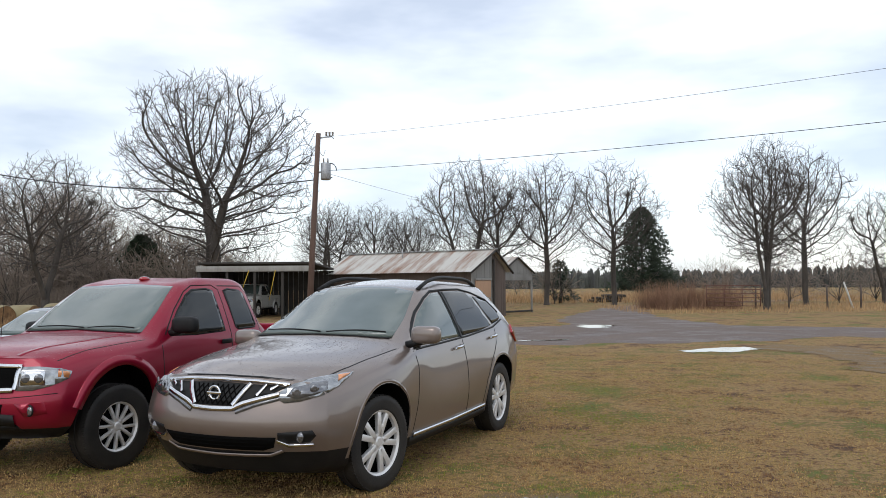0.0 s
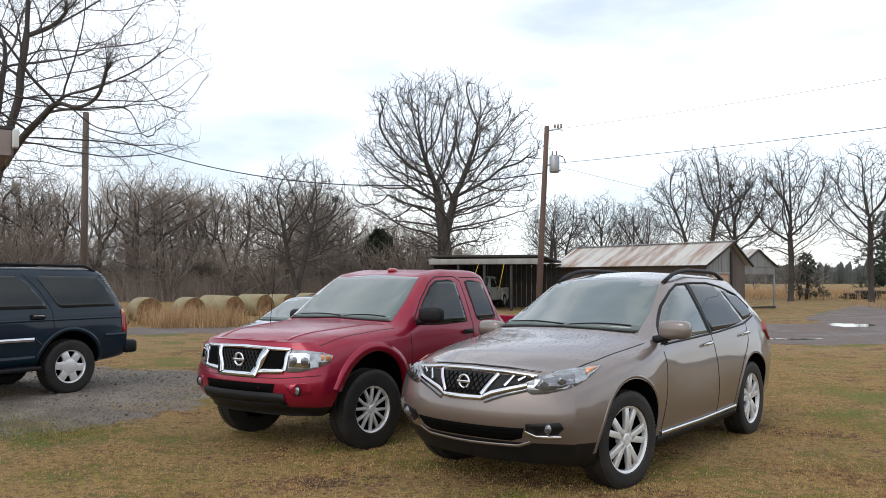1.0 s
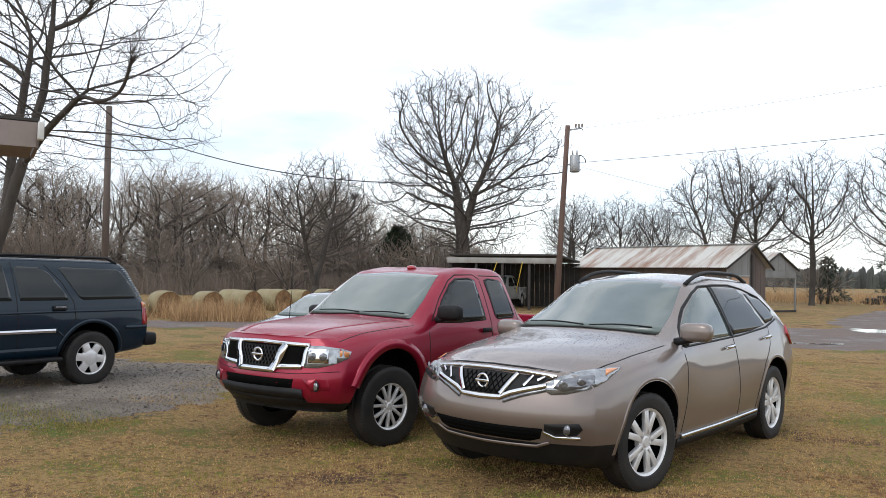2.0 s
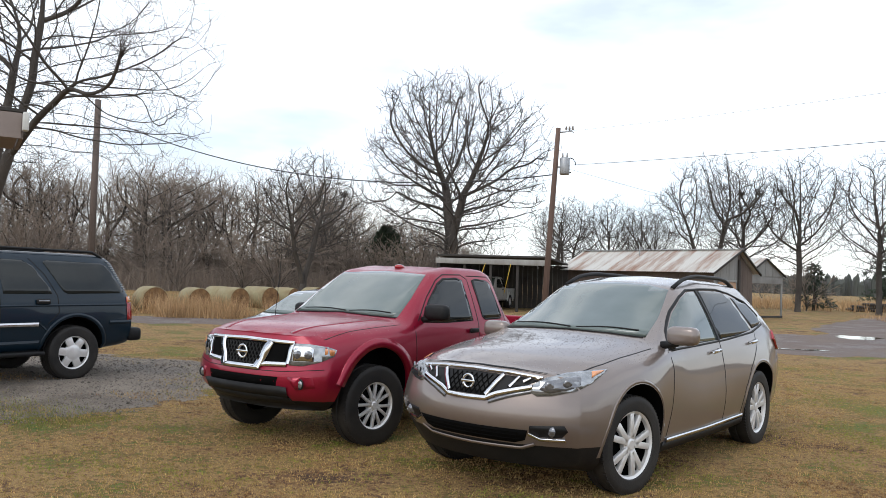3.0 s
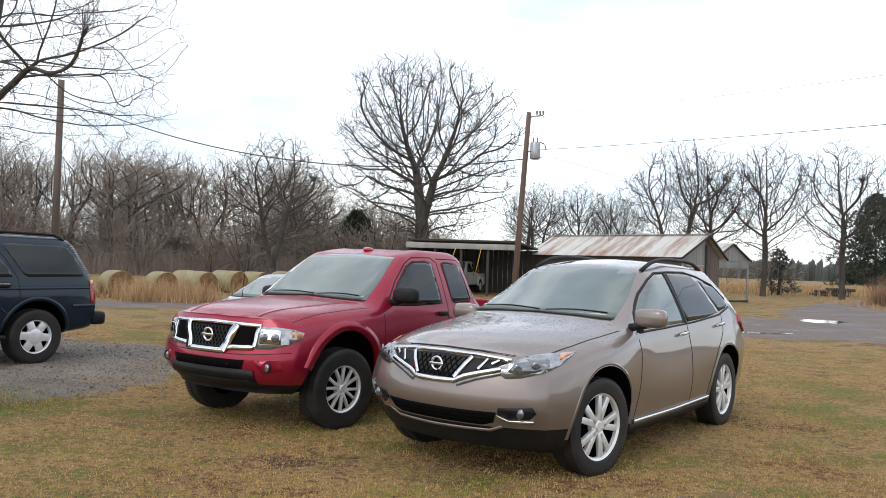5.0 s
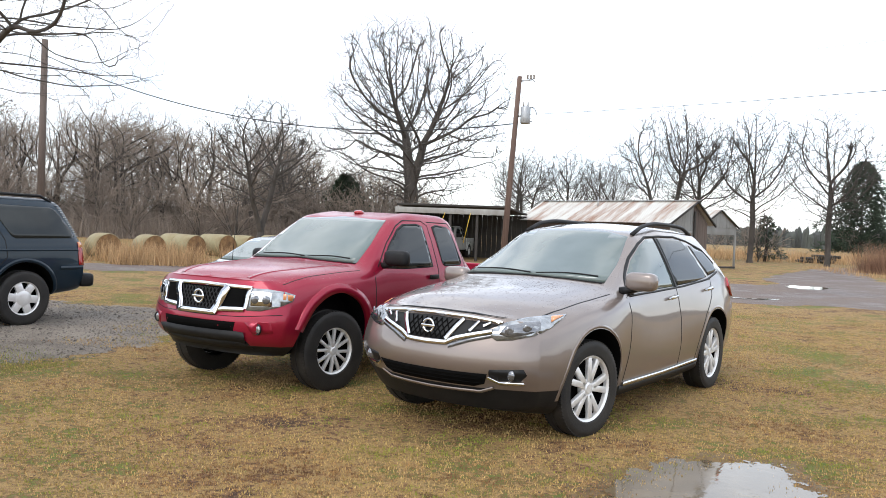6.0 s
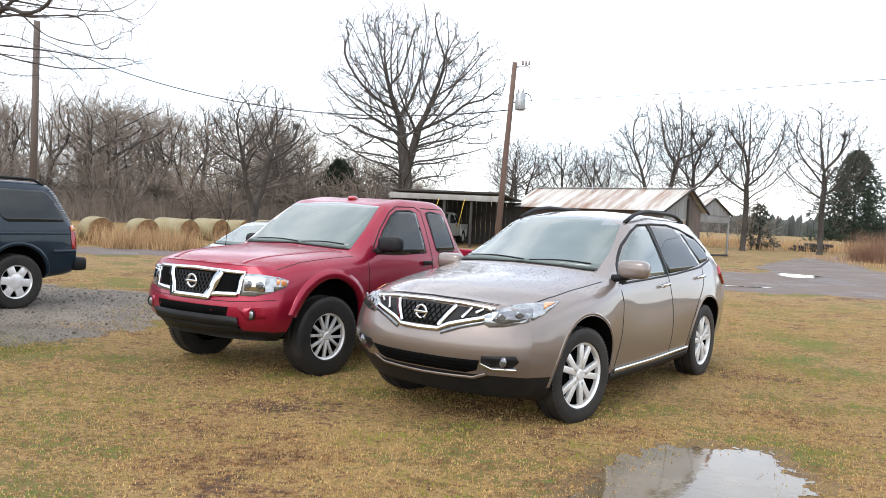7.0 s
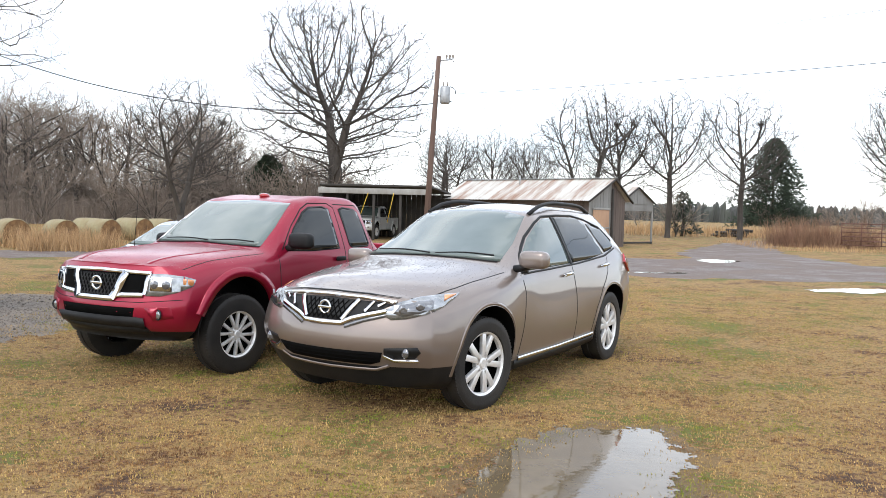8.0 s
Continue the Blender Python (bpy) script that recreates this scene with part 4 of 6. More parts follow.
def sedan(m):
    car = thing("sedan", m, "silver sedan parked behind the red truck", "car", "parked vehicles")
    S = [
        (0.90, .24, .70, .30, .78, .50, .72, .66, .55, .72, .74), (0.5, .20, .82, .28, .88, .54, .82, .78, .62, .86, .89),
        (-0.35, .20, .84, .28, .89, .58, .84, .90, .66, .965, 1.0), (-1.25, .20, .84, .28, .89, .58, .83, .94, .60, 1.36, 1.41),
        (-1.8, .20, .84, .28, .89, .58, .83, .95, .58, 1.40, 1.45), (-2.5, .20, .84, .28, .89, .58, .83, .96, .57, 1.34, 1.39),
        (-3.2, .22, .83, .30, .88, .60, .81, .97, .60, 1.02, 1.05), (-3.7, .28, .74, .36, .80, .60, .74, .90, .58, .95, .97)]
    bm = car_body(S, 0.3, 2.2, -1.2, [(.2, -.1), (.4, 0), (.6, 0), (.75, -.08)], 0.45, 0.1, 0.08)
    bvh = BVHTree.FromBMesh(bm)
    cut_arches(bm, ((0, .33), (-2.7, .33)), 0.38, 0.4, "body", car, M["silver"])
    part("windshield", skin(bvh, [(-.68, 1.0), (.68, 1.0), (.56, 1.34), (0, 1.38), (-.56, 1.34)], "x+"), M["screen"], car)
    for s in ("y+", "y-"):
        part("window", skin(bvh, [(-.75, 1.0), (-1.3, 1.31), (-1.75, 1.34), (-1.78, 1.0)], s), M["glass"], car)
        part("window", skin(bvh, [(-1.86, 1.0), (-1.83, 1.34), (-2.4, 1.29), (-2.85, 1.03)], s), M["glass"], car)
    for sy in (1, -1):
        hl = [(.45, .60), (.75, .66), (.72, .74), (.48, .70)]
        part("headlight", skin(bvh, hl if sy > 0 else flip(hl)[::-1], "x+", 0.008), M["lamp"], car)
    part("grille", skin(bvh, [(-.4, .56), (.4, .56), (.36, .66), (-.36, .66)], "x+", 0.006), M["black"], car)
    mirror_part(car, -.9, .80, .98, M["silver"], 0.8, 0.14)
    add_wheels(car, wheel_meshes(0.32, 0.205, 0.2, (7, 0.0, 0.04, 0)), [(0, .77), (0, -.77), (-2.7, .77), (-2.7, -.77)], 0.32)
    return car


suv_taupe(pose(-1.085, 6.935, 0, 0, 0, -113.6) @ Matrix.Scale(1.02, 4))
pickup(pose(-3.56, 7.72, 0, 0, 0, -109), M["red"], "wet dark red extended-cab pickup truck parked on the lawn")
SUV_TURN = -108
suv_left = Vector((-math.sin(radians(SUV_TURN)), math.cos(radians(SUV_TURN)), 0))
suv_ahead = Vector((math.cos(radians(SUV_TURN)), math.sin(radians(SUV_TURN)), 0))
suv_base = Vector((-8.27, 9.88, 0)) - suv_left * 0.92 + suv_ahead * 2.95
big_suv(pose(suv_base.x, suv_base.y, 0, 0, 0, SUV_TURN))
sedan(pose(-6.25, 12.1, 0, 0, 0, -103) @ Matrix.Scale(0.93, 4))

# ---- ground, drives, puddles ----
bm = bmesh.new()
n = 120
g = [[None] * (n + 1) for _ in range(n + 1)]
for i in range(n + 1):
    for j in range(n + 1):
        u, v = i / n * 2 - 1, j / n * 2 - 1
        x, y = math.copysign(abs(u) ** 2.6, u) * 1500, math.copysign(abs(v) ** 2.6, v) * 1500 + 10
        g[i][j] = bm.verts.new((x, y, noise.noise(Vector((x * .3, y * .3, 0))) * 0.001 - 0.001))
for i in range(n):
    for j in range(n):
        bm.faces.new((g[i][j], g[i + 1][j], g[i + 1][j + 1], g[i][j + 1]))
ground = part("ground", bm, M["lawn"], None, "patchy brown and green winter lawn, wet", True, "structure")
ground["category"] = "lawn"

def lane(name, line, z, mat, label, rough, seed, step=0.7):
    """A strip of road along points (x, y, half width) with ragged edges."""
    bm = bmesh.new()
    rows = []
    pts = []
    for (x0, y0, w0), (x1, y1, w1) in zip(line, line[1:]):
        m = max(1, int(math.hypot(x1 - x0, y1 - y0) / step))
        pts += [(x0 + (x1 - x0) * q / m, y0 + (y1 - y0) * q / m, w0 + (w1 - w0) * q / m) for q in range(m)]
    pts.append(line[-1])
    for k, (x, y, w) in enumerate(pts):
        x0, y0, _ = pts[max(k - 3, 0)]
        x1, y1, _ = pts[min(k + 3, len(pts) - 1)]
        l = math.hypot(x1 - x0, y1 - y0)
        nx, ny = -(y1 - y0) / l, (x1 - x0) / l
        row = []
        for s in (-1, -.6, -.2, .2, .6, 1):
            ww = w + (noise.noise(Vector((x * .5, y * .5, seed + s))) + .5 * noise.noise(Vector((x * 2.3, y * 2.3, seed + s)))) * rough if abs(s) == 1 else w
            row.append(bm.verts.new((x + nx * s * ww, y + ny * s * ww, z)))
        rows.append(row)
    for u, v in zip(rows, rows[1:]):
        for k in range(5):
            bm.faces.new((u[k], u[k + 1], v[k + 1], v[k]))
    ob = part(name, bm, mat, None, label, False, "structure")
    ob["category"] = "road"
    return ob


lane("road", [(-36, 23.0, 1.6), (-16, 22.2, 1.3), (-8, 23.5, 1.8), (-2, 26.0, 3.8), (4, 26.8, 4.6), (9, 27.3, 4.3), (13.5, 26.8, 2.9), (16, 26.4, 2.0), (60, 26.5, 2.2)], 0.002, M["asphalt"], "wet muddy gravel road across the yard", 1.1, 5, 0.4)
lane("road", [(8.4, 28.5, 3.4), (8.4, 36, 2.6), (9.1, 41, 2.1), (10.7, 47.5, 1.6), (14.6, 57, 1.8), (19.5, 63, 1.7), (40, 80, 1.8)], 0.006, M["asphalt"], "wet farm track leading to the fields", 0.6, 6, 0.5)


def pool_depth(P, poly, rough, seed):
    """How far points lie inside an outline, in metres, made uneven at three scales."""
    P = np.asarray(P, float)
    a = np.array(poly)
    b = np.roll(a, -1, 0)
    best = np.full(len(P), 1e9)
    for p, q in zip(a, b):
        t = np.clip(((P - p) @ (q - p)) / ((q - p) @ (q - p)), 0, 1)
        best = np.minimum(best, np.linalg.norm(P - (p + t[:, None] * (q - p)), axis=1))
    d = np.where(in_poly(P, poly), best, -best)
    k = 0.35 / rough
    return d + np.array([rough * (1.1 * noise.noise(Vector((x * k, y * k, seed))) + 0.7 * noise.noise(Vector((x * k * 3.3, y * k * 3.3, seed + 5)))
                                  + 0.45 * noise.noise(Vector((x * k * 10, y * k * 10, seed + 9)))) for x, y in P])


def in_poly(P, poly):
    x, y = P[:, 0], P[:, 1]
    r = np.zeros(len(P), bool)
    j = len(poly) - 1
    for i in range(len(poly)):
        (xi, yi), (xj, yj) = poly[i], poly[j]
        r ^= ((yi > y) != (yj > y)) & (x < (xj - xi) * (y - yi) / (yj - yi + 1e-12) + xi)
        j = i
    return r


def pool(name, poly, cell, rough, seed, z, mat, label, category):
    """A shallow wet patch with a ragged shore and islands, as one thin sheet."""
    a = np.array(poly)
    lo, hi = a.min(0) - rough, a.max(0) + rough
    nx, ny = (np.ceil((hi - lo) / cell)).astype(int)
    gx, gy = np.meshgrid(lo[0] + np.arange(nx + 1) * cell, lo[1] + np.arange(ny + 1) * cell, indexing="ij")
    P = np.stack([gx.ravel(), gy.ravel()], 1)
    d = pool_depth(P, poly, rough, seed).reshape(nx + 1, ny + 1)
    wet = (d[:-1, :-1] + d[1:, :-1] + d[:-1, 1:] + d[1:, 1:]) > 0
    i, j = np.nonzero(wet)
    k = i * (ny + 1) + j
    F = np.stack([k, k + ny + 1, k + ny + 2, k + 1], 1)
    used, F = np.unique(F, return_inverse=True)
    V = np.column_stack([P[used], np.full(len(used), z)])
    ob = part(name, (V.tolist(), [], F.reshape(-1, 4).tolist()), mat, None, label, True, "structure")
    ob["category"] = category
    return ob


pool("gravel_drive", [(-16, 5.0), (-8.0, 6.05), (-6.5, 6.9), (-5.8, 8.1), (-5.9, 9.6), (-6.7, 11.4), (-7.9, 12.6), (-10.2, 12.8), (-16, 11.9)], 0.05, 0.38, 3, 0.002, M["gravel"],
     "wet grey gravel drive with weedy edges", "drive")
NEAR_POOL = [(-.35, 3.4), (-.2, 4.8), (-.08, 5.35), (.22, 5.95), (.62, 6.2), (1.12, 6.2), (1.2, 5.8), (1.22, 5.3), (1.08, 4.9), (.92, 4.6), (.8, 3.4)]
FIELD_POOL = [(6.1, 19.6), (6.8, 20.3), (8.1, 20.7), (8.2, 20.0), (7.3, 19.2), (6.3, 19.2)]
pool("puddle", FIELD_POOL, 0.05, 0.22, 7, 0.010, M["water"], "shallow puddle mirroring the pale sky", "puddle")
pool("puddle", [(5.9, 32.0), (7.1, 31.8), (6.6, 29.9), (5.65, 29.7)], 0.06, 0.3, 8, 0.014, M["water"], "small puddle on the road", "puddle")
pool("puddle", [(2.4, 23.2), (4.2, 23.5), (4.4, 23.9), (2.6, 23.8)], 0.05, 0.3, 18, 0.014, M["water"], "thin water lying in a wheel rut", "puddle")
pool("puddle", NEAR_POOL, 0.014, 0.17, 9, 0.004, M["water"], "rain puddle in the lawn mirroring car and sky", "puddle")
pool("wet_mud", [(7.9, 20.6), (9.0, 18.4), (8.2, 14.8), (8.8, 14.4), (9.9, 17.6), (10.8, 20.6), (9.2, 21.4)], 0.06, 0.5, 11, 0.006, M["turf"], "muddy wheel track through the lawn", "mud")
pool("wet_mud", [(-.55, 3.6), (-.3, 5.2), (.1, 6.1), (.7, 6.4), (1.25, 6.35), (1.4, 5.6), (1.25, 4.6), (1.0, 3.6)], 0.03, 0.22, 31, 0.001, M["turf"], "soaked turf round the puddle", "mud")

# ---- trees ----
def grow(seed, height, trunk_h, spread, limbs, depth, up, thick, twig_r, kids=(3, 5), sides=(8, 5, 3, 3, 3), crook=0.12):
    """Vertices and faces of a bare tree: trunk with limbs, and a crown of finer branches."""
    rng = random.Random(seed)
    tv, tf, cv, cf = [], [], [], []

    def branch(p, d, length, r0, r1, level):
        V, F = (tv, tf) if level <= 1 else (cv, cf)
        n = sides[min(level, len(sides) - 1)]
        segs = (7, 7, 5, 3, 2)[min(level, 4)]
        pts, dirs = [p], [d]
        for k in range(segs):
            w = Vector((rng.gauss(0, 1), rng.gauss(0, 1), rng.gauss(0, 1))) * crook
            lift = up * (1 - 0.22 * (level - 1)) if level else 0.02
            d = (d + w + Vector((0, 0, lift)) / segs * 1.6).normalized()
            p = p + d * (length / segs)
            pts.append(p)
            dirs.append(d)
        base = len(V)
        for k, (q, e) in enumerate(zip(pts, dirs)):
            a = e.orthogonal().normalized()
            b = e.cross(a)
            r = r0 + (r1 - r0) * k / segs
            if level == 0 and k == 0:
                r *= 1.35
            for s in range(n):
                c = q + (a * math.cos(s * 2 * math.pi / n) + b * math.sin(s * 2 * math.pi / n)) * r
                V.append((c.x, c.y, c.z))
        for k in range(segs):
            for s in range(n):
                F.append((base + k * n + s, base + k * n + (s + 1) % n, base + (k + 1) * n + (s + 1) % n, base + (k + 1) * n + s))
        if level >= depth:
            return
        if level == 0:
            cnt, start = limbs, 0.55
        else:
            cnt, start = rng.randint(*kids) + (3 if level == 1 else 0), 0.15
        turn = rng.uniform(0, 6.28)
        for c in range(cnt):
            f = start + (1 - start) * (c + rng.uniform(0.3, 1)) / cnt
            f = min(f, 1)
            k = min(int(f * segs), segs - 1)
            q = pts[k].lerp(pts[k + 1], f * segs - k)
            e = dirs[k]
            a = e.orthogonal().normalized()
            a = Matrix.Rotation(turn + c * 2.4 + rng.uniform(-.4, .4), 3, e) @ a
            tilt = (spread if level == 0 else 0.75) * rng.uniform(0.55, 1.15)
            nd = (e * math.cos(tilt) + a * math.sin(tilt)).normalized()
            if level == 0:
                ln = (height - trunk_h) * rng.uniform(0.8, 1.02)
            else:
                ln = length * rng.uniform(0.42, 0.74) * (1.2 - 0.55 * f)
            rr = (r0 + (r1 - r0) * f) * (0.62 if level else 0.55)
            branch(q, nd, ln, max(rr, twig_r), max(twig_r * 0.8, rr * 0.22), level + 1)
        if level == 0:
            branch(pts[-1], dirs[-1], (height - trunk_h) * 0.9, r1, twig_r, 1)

    branch(Vector((0, 0, -0.1)), Vector((rng.uniform(-.05, .05), rng.uniform(-.05, .05), 1)).normalized(), trunk_h, thick, thick * 0.7, 0)
    return (tv, [], tf), (cv, [], cf)


def tree(seed, label, *a, twigs="twig", **k):
    ob = thing("bare_tree", at(0, 0, 0), label, "tree", "bare trees")
    t, c = grow(seed, *a, **k)
    part("trunk", t, M["bark"], ob)
    part("crown", c, M[twigs], ob)
    return ob


def crown_points(rg, count, profile, centre, lobes):
    """Points that fill a crown given as (height, half width), with an uneven outline."""
    zs, ws = np.array(profile).T
    out = []
    while len(out) < count:
        z = rg.uniform(zs[0], zs[-1])
        w = float(np.interp(z, zs, ws))
        r, a = w * math.sqrt(rg.random()), rg.uniform(0, 2 * math.pi)
        if rg.random() > (w / ws.max()) ** 2:
            continue
        edge = 1.06 + lobes * noise.noise(Vector((math.cos(a) * 1.7, math.sin(a) * 1.7, z * 0.35 + centre[0])))
        out.append(Vector((centre[0] + r * edge * math.cos(a), centre[1] + r * edge * math.sin(a), z)))
    return out


def branching(seed, stems, profile, centre=(0, 0), count=900, step=0.4, reach=4.0, near_by=0.7, lift=0.25, keep=0.6, tip=0.02, base_r=0.4,
              lobes=0.3, twig=(0.3, 0.7), twig_share=0.7, rounds=70):
    """Vertices and faces of a bare tree whose limbs grow step by step towards points in its crown."""
    rg = random.Random(seed)
    pos, par, way = [], [], []
    for stem in stems:
        last = -1 if not pos else min(range(len(pos)), key=lambda k: (pos[k] - Vector(stem[0])).length)
        for p, q in zip(stem, stem[1:]):
            p, q = Vector(p), Vector(q)
            n = max(1, int((q - p).length / step))
            for k in range(n + 1):
                if pos and k == 0:
                    continue
                pos.append(p.lerp(q, k / n) + Vector((rg.gauss(0, 1), rg.gauss(0, 1), 0)) * 0.03)
                par.append(last)
                way.append((q - p).normalized())
                last = len(pos) - 1
    goals = crown_points(rg, count, profile, centre, lobes)
    for _ in range(rounds):
        tree_kd = kdtree.KDTree(len(pos))
        for k, p in enumerate(pos):
            tree_kd.insert(p, k)
        tree_kd.balance()
        pull, left = {}, []
        for g in goals:
            _, k, d = tree_kd.find(g)
            if d < near_by:
                continue
            left.append(g)
            if d < reach:
                pull[k] = pull.get(k, Vector()) + (g - pos[k]).normalized()
        goals = left
        if not pull:
            break
        for k, v in pull.items():
            d = (v.normalized() + way[k] * keep + Vector((rg.gauss(0, .14), rg.gauss(0, .14), lift + rg.gauss(0, .1)))).normalized()
            pos.append(pos[k] + d * step)
            par.append(k)
            way.append(d)
    n = len(pos)
    kids = [[] for _ in range(n)]
    tips = [0] * n
    for k in range(n - 1, -1, -1):
        tips[k] = tips[k] or 1
        if par[k] >= 0:
            kids[par[k]].append(k)
            tips[par[k]] += tips[k]
    power = math.log(max(base_r / tip, 1.01)) / math.log(tips[0])
    rad = [tip * t ** power for t in tips]
    main = [max(c, key=lambda q: tips[q]) if c else -1 for c in kids]
    for _ in range(2):
        pos = [p if par[k] < 0 or main[k] < 0 else p * 0.5 + (pos[par[k]] + pos[main[k]]) * 0.25 for k, p in enumerate(pos)]
    wood, fine = ([], []), ([], [])

    def chain(points, radii, sides, to):
        V, F = to
        base = len(V)
        for k, (p, r) in enumerate(zip(points, radii)):
            e = (points[min(k + 1, len(points) - 1)] - points[max(k - 1, 0)]).normalized()
            a = e.cross(Vector((0.31, 0.95, 0.05))).normalized()
            b = e.cross(a)
            for q in range(sides):
                c = p + (a * math.cos(q * 2 * math.pi / sides) + b * math.sin(q * 2 * math.pi / sides)) * r
                V.append((c.x, c.y, c.z))
        for k in range(len(points) - 1):
            for q in range(sides):
                F.append((base + k * sides + q, base + k * sides + (q + 1) % sides, base + (k + 1) * sides + (q + 1) % sides, base + (k + 1) * sides + q))

    for k in range(n):
        if par[k] >= 0 and main[par[k]] == k:
            continue
        line, radii = ([], []) if par[k] < 0 else ([pos[par[k]]], [rad[k]])
        q = k
        while q >= 0:
            line.append(pos[q])
            radii.append(rad[q])
            q = main[q]
        if par[k] < 0:
            radii[0] *= 1.3
        if len(line) > 1:
            big = rad[k] > base_r * 0.2
            chain(line, radii, 9 if rad[k] > base_r * 0.5 else 6 if big else 4 if rad[k] > 3 * tip else 3, wood if big else fine)
    for k in range(n):
        if rad[k] > 4 * tip:
            continue
        for _ in range(int(twig_share + rg.random())):
            side = Vector((rg.gauss(0, 1), rg.gauss(0, 1), rg.gauss(0.05 + 1.8 * lift, 0.8))).normalized()
            d1 = (way[k] * 0.8 + side).normalized()
            ln = rg.uniform(*twig)
            p1 = pos[k] + d1 * ln * 0.45
            d2 = (d1 + Vector((rg.gauss(0, .25), rg.gauss(0, .25), lift + rg.gauss(0.1, .25)))).normalized()
            chain([pos[k], p1, p1 + d2 * ln * 0.55], [tip * 0.85, tip * 0.7, tip * 0.45], 3, fine)
            if rg.random() < 0.6:
                d3 = (d1 + Vector((rg.gauss(0, .7), rg.gauss(0, .7), lift + rg.gauss(0.1, .5)))).normalized()
                chain([p1, p1 + d3 * ln * 0.45], [tip * 0.65, tip * 0.45], 3, fine)
    return (wood[0], [], wood[1]), (fine[0], [], fine[1])


def bare_tree(seed, label, stems, profile, twigs="twig", **k):
    ob = thing("bare_tree", at(0, 0, 0), label, "tree", "bare trees")
    t, c = branching(seed, stems, profile, **k)
    part("trunk", t, M["bark"], ob)
    part("crown", c, M[twigs], ob)
    return ob


oak = bare_tree(17, "large leafless shade tree with upswept limbs and a broad crown", [[(0, 0, -.1), (0, 0, 3.6), (-.1, 0, 5.0), (-.7, .2, 8.6)], [(0, 0, 4.4), (.9, -.2, 8.2)]],
                [(3.4, 2.8), (5, 5.2), (7.5, 6.3), (11, 6.6), (14, 6.1), (15.6, 4.7), (17.0, 2.0)], count=3600, step=0.40, reach=4.2, near_by=0.46, lift=0.30,
                tip=0.0175, base_r=0.54, lobes=0.34, twig=(0.4, 1.0), twig_share=1.1)
oak.matrix_basis = pose(-15.65, 58, 0) @ Matrix.Diagonal((1, 1, 0.975, 1))
yard = bare_tree(21, "leafless yard tree with a tall rounded crown", [[(0, 0, -.1), (0.1, 0, 2.4), (0, 0, 4.6)]],
                 [(2.6, 1.4), (4.5, 2.8), (7, 3.4), (9.5, 2.8), (11.2, 1.0)], count=1500, step=0.34, reach=3.4, near_by=0.36, lift=0.22, tip=0.0135, base_r=0.20, twig=(0.35, 0.8), twig_share=1.0, lobes=0.4)
yard.matrix_basis = pose(8.6, 62, 0, 0, 0, 20)
yard2 = bare_tree(33, "leafless yard tree forked low into two stems", [[(0, 0, -.1), (0, 0, 1.4), (-.7, .1, 3.4), (-1.2, .1, 5.4)], [(0, 0, 1.2), (.7, 0, 3.2), (1.2, -.2, 6.0)]],
                  [(3.0, 2.4), (5, 3.2), (7.5, 3.4), (9.6, 2.6), (11, 1.0)], count=1500, step=0.34, reach=3.0, near_by=0.36, lift=0.3, tip=0.0135, base_r=0.22, twig=(0.35, 0.8), twig_share=1.0, lobes=0.45)
yard2.matrix_basis = pose(2.4, 61, 0)
for ob, x, y, s, r in ((yard, 13.6, 61, 0.98, 130), (yard, 5.0, 63, 0.98, 75), (yard, 20.4, 49.5, 0.9, 300), (yard, 26.6, 58, 1.0, 250),
                       (yard2, 33.4, 60.0, 0.76, 200), (yard, -5.6, 76, 0.84, 60), (yard2, -9.2, 75, 0.86, 140), (yard, -3.0, 80, 0.82, 10), (yard, -1.6, 77, 0.74, 330), (yard2, -11, 82, 0.84, 99)):
    copy_thing(ob, pose(x, y, 0, 0, 0, r) @ Matrix.Scale(s, 4))

copy_thing(yard2, pose(19.8, 48.2, 0, 0, 0, 40) @ Matrix.Diagonal((0.72, 0.72, 0.93, 1)))

near = bare_tree(8, "big leafless tree leaning out with long spreading limbs", [[(0, 0, -.1), (.55, 0, 1.6), (1.1, 0, 3.0), (1.7, 0, 4.4), (2.2, .2, 6.4), (2.4, .3, 8.4)],
                        [(1.1, 0, 3.0), (.9, .5, 5.0), (1.2, .8, 8.0)], [(1.7, 0, 4.4), (3.2, -.5, 5.4), (4.6, -.8, 6.2)]],
                 [(4.1, 3.4), (5.4, 5.1), (7.2, 5.5), (9.5, 5.2), (12, 3.0)], centre=(1.6, 0), count=2300, step=0.26, reach=3.4, near_by=0.34, lift=0.2, keep=0.65, tip=0.007,
                 base_r=0.215, lobes=0.4, twig=(0.3, 0.75), twig_share=1.1)
near.matrix_basis = pose(-18.5, 17.5, 0) @ Matrix.Diagonal((0.9, 0.9, 1, 1))

wood1 = bare_tree(51, "slim leafless woodland tree", [[(0, 0, -.1), (.1, 0, 3.0), (0, .1, 5.5)]], [(2.0, 1.6), (5, 2.6), (8, 2.6), (9.9, 1.2)], twigs="scrub",
                  count=520, step=0.42, reach=3.0, near_by=0.42, lift=0.25, tip=0.012, base_r=0.16, twig=(0.5, 1.1), twig_share=0.9, lobes=0.45)
wood2 = bare_tree(52, "leafless woodland tree with dense twigs", [[(0, 0, -.1), (.2, 0, 2.2), (-.3, .1, 4.2)], [(.2, 0, 2.0), (1.0, .2, 4.2)]], [(1.6, 2.0), (4, 3.0), (7, 3.0), (9.2, 1.0)], twigs="scrub",
                  count=560, step=0.42, reach=3.0, near_by=0.42, lift=0.18, tip=0.012, base_r=0.17, twig=(0.5, 1.1), twig_share=0.9, lobes=0.5)
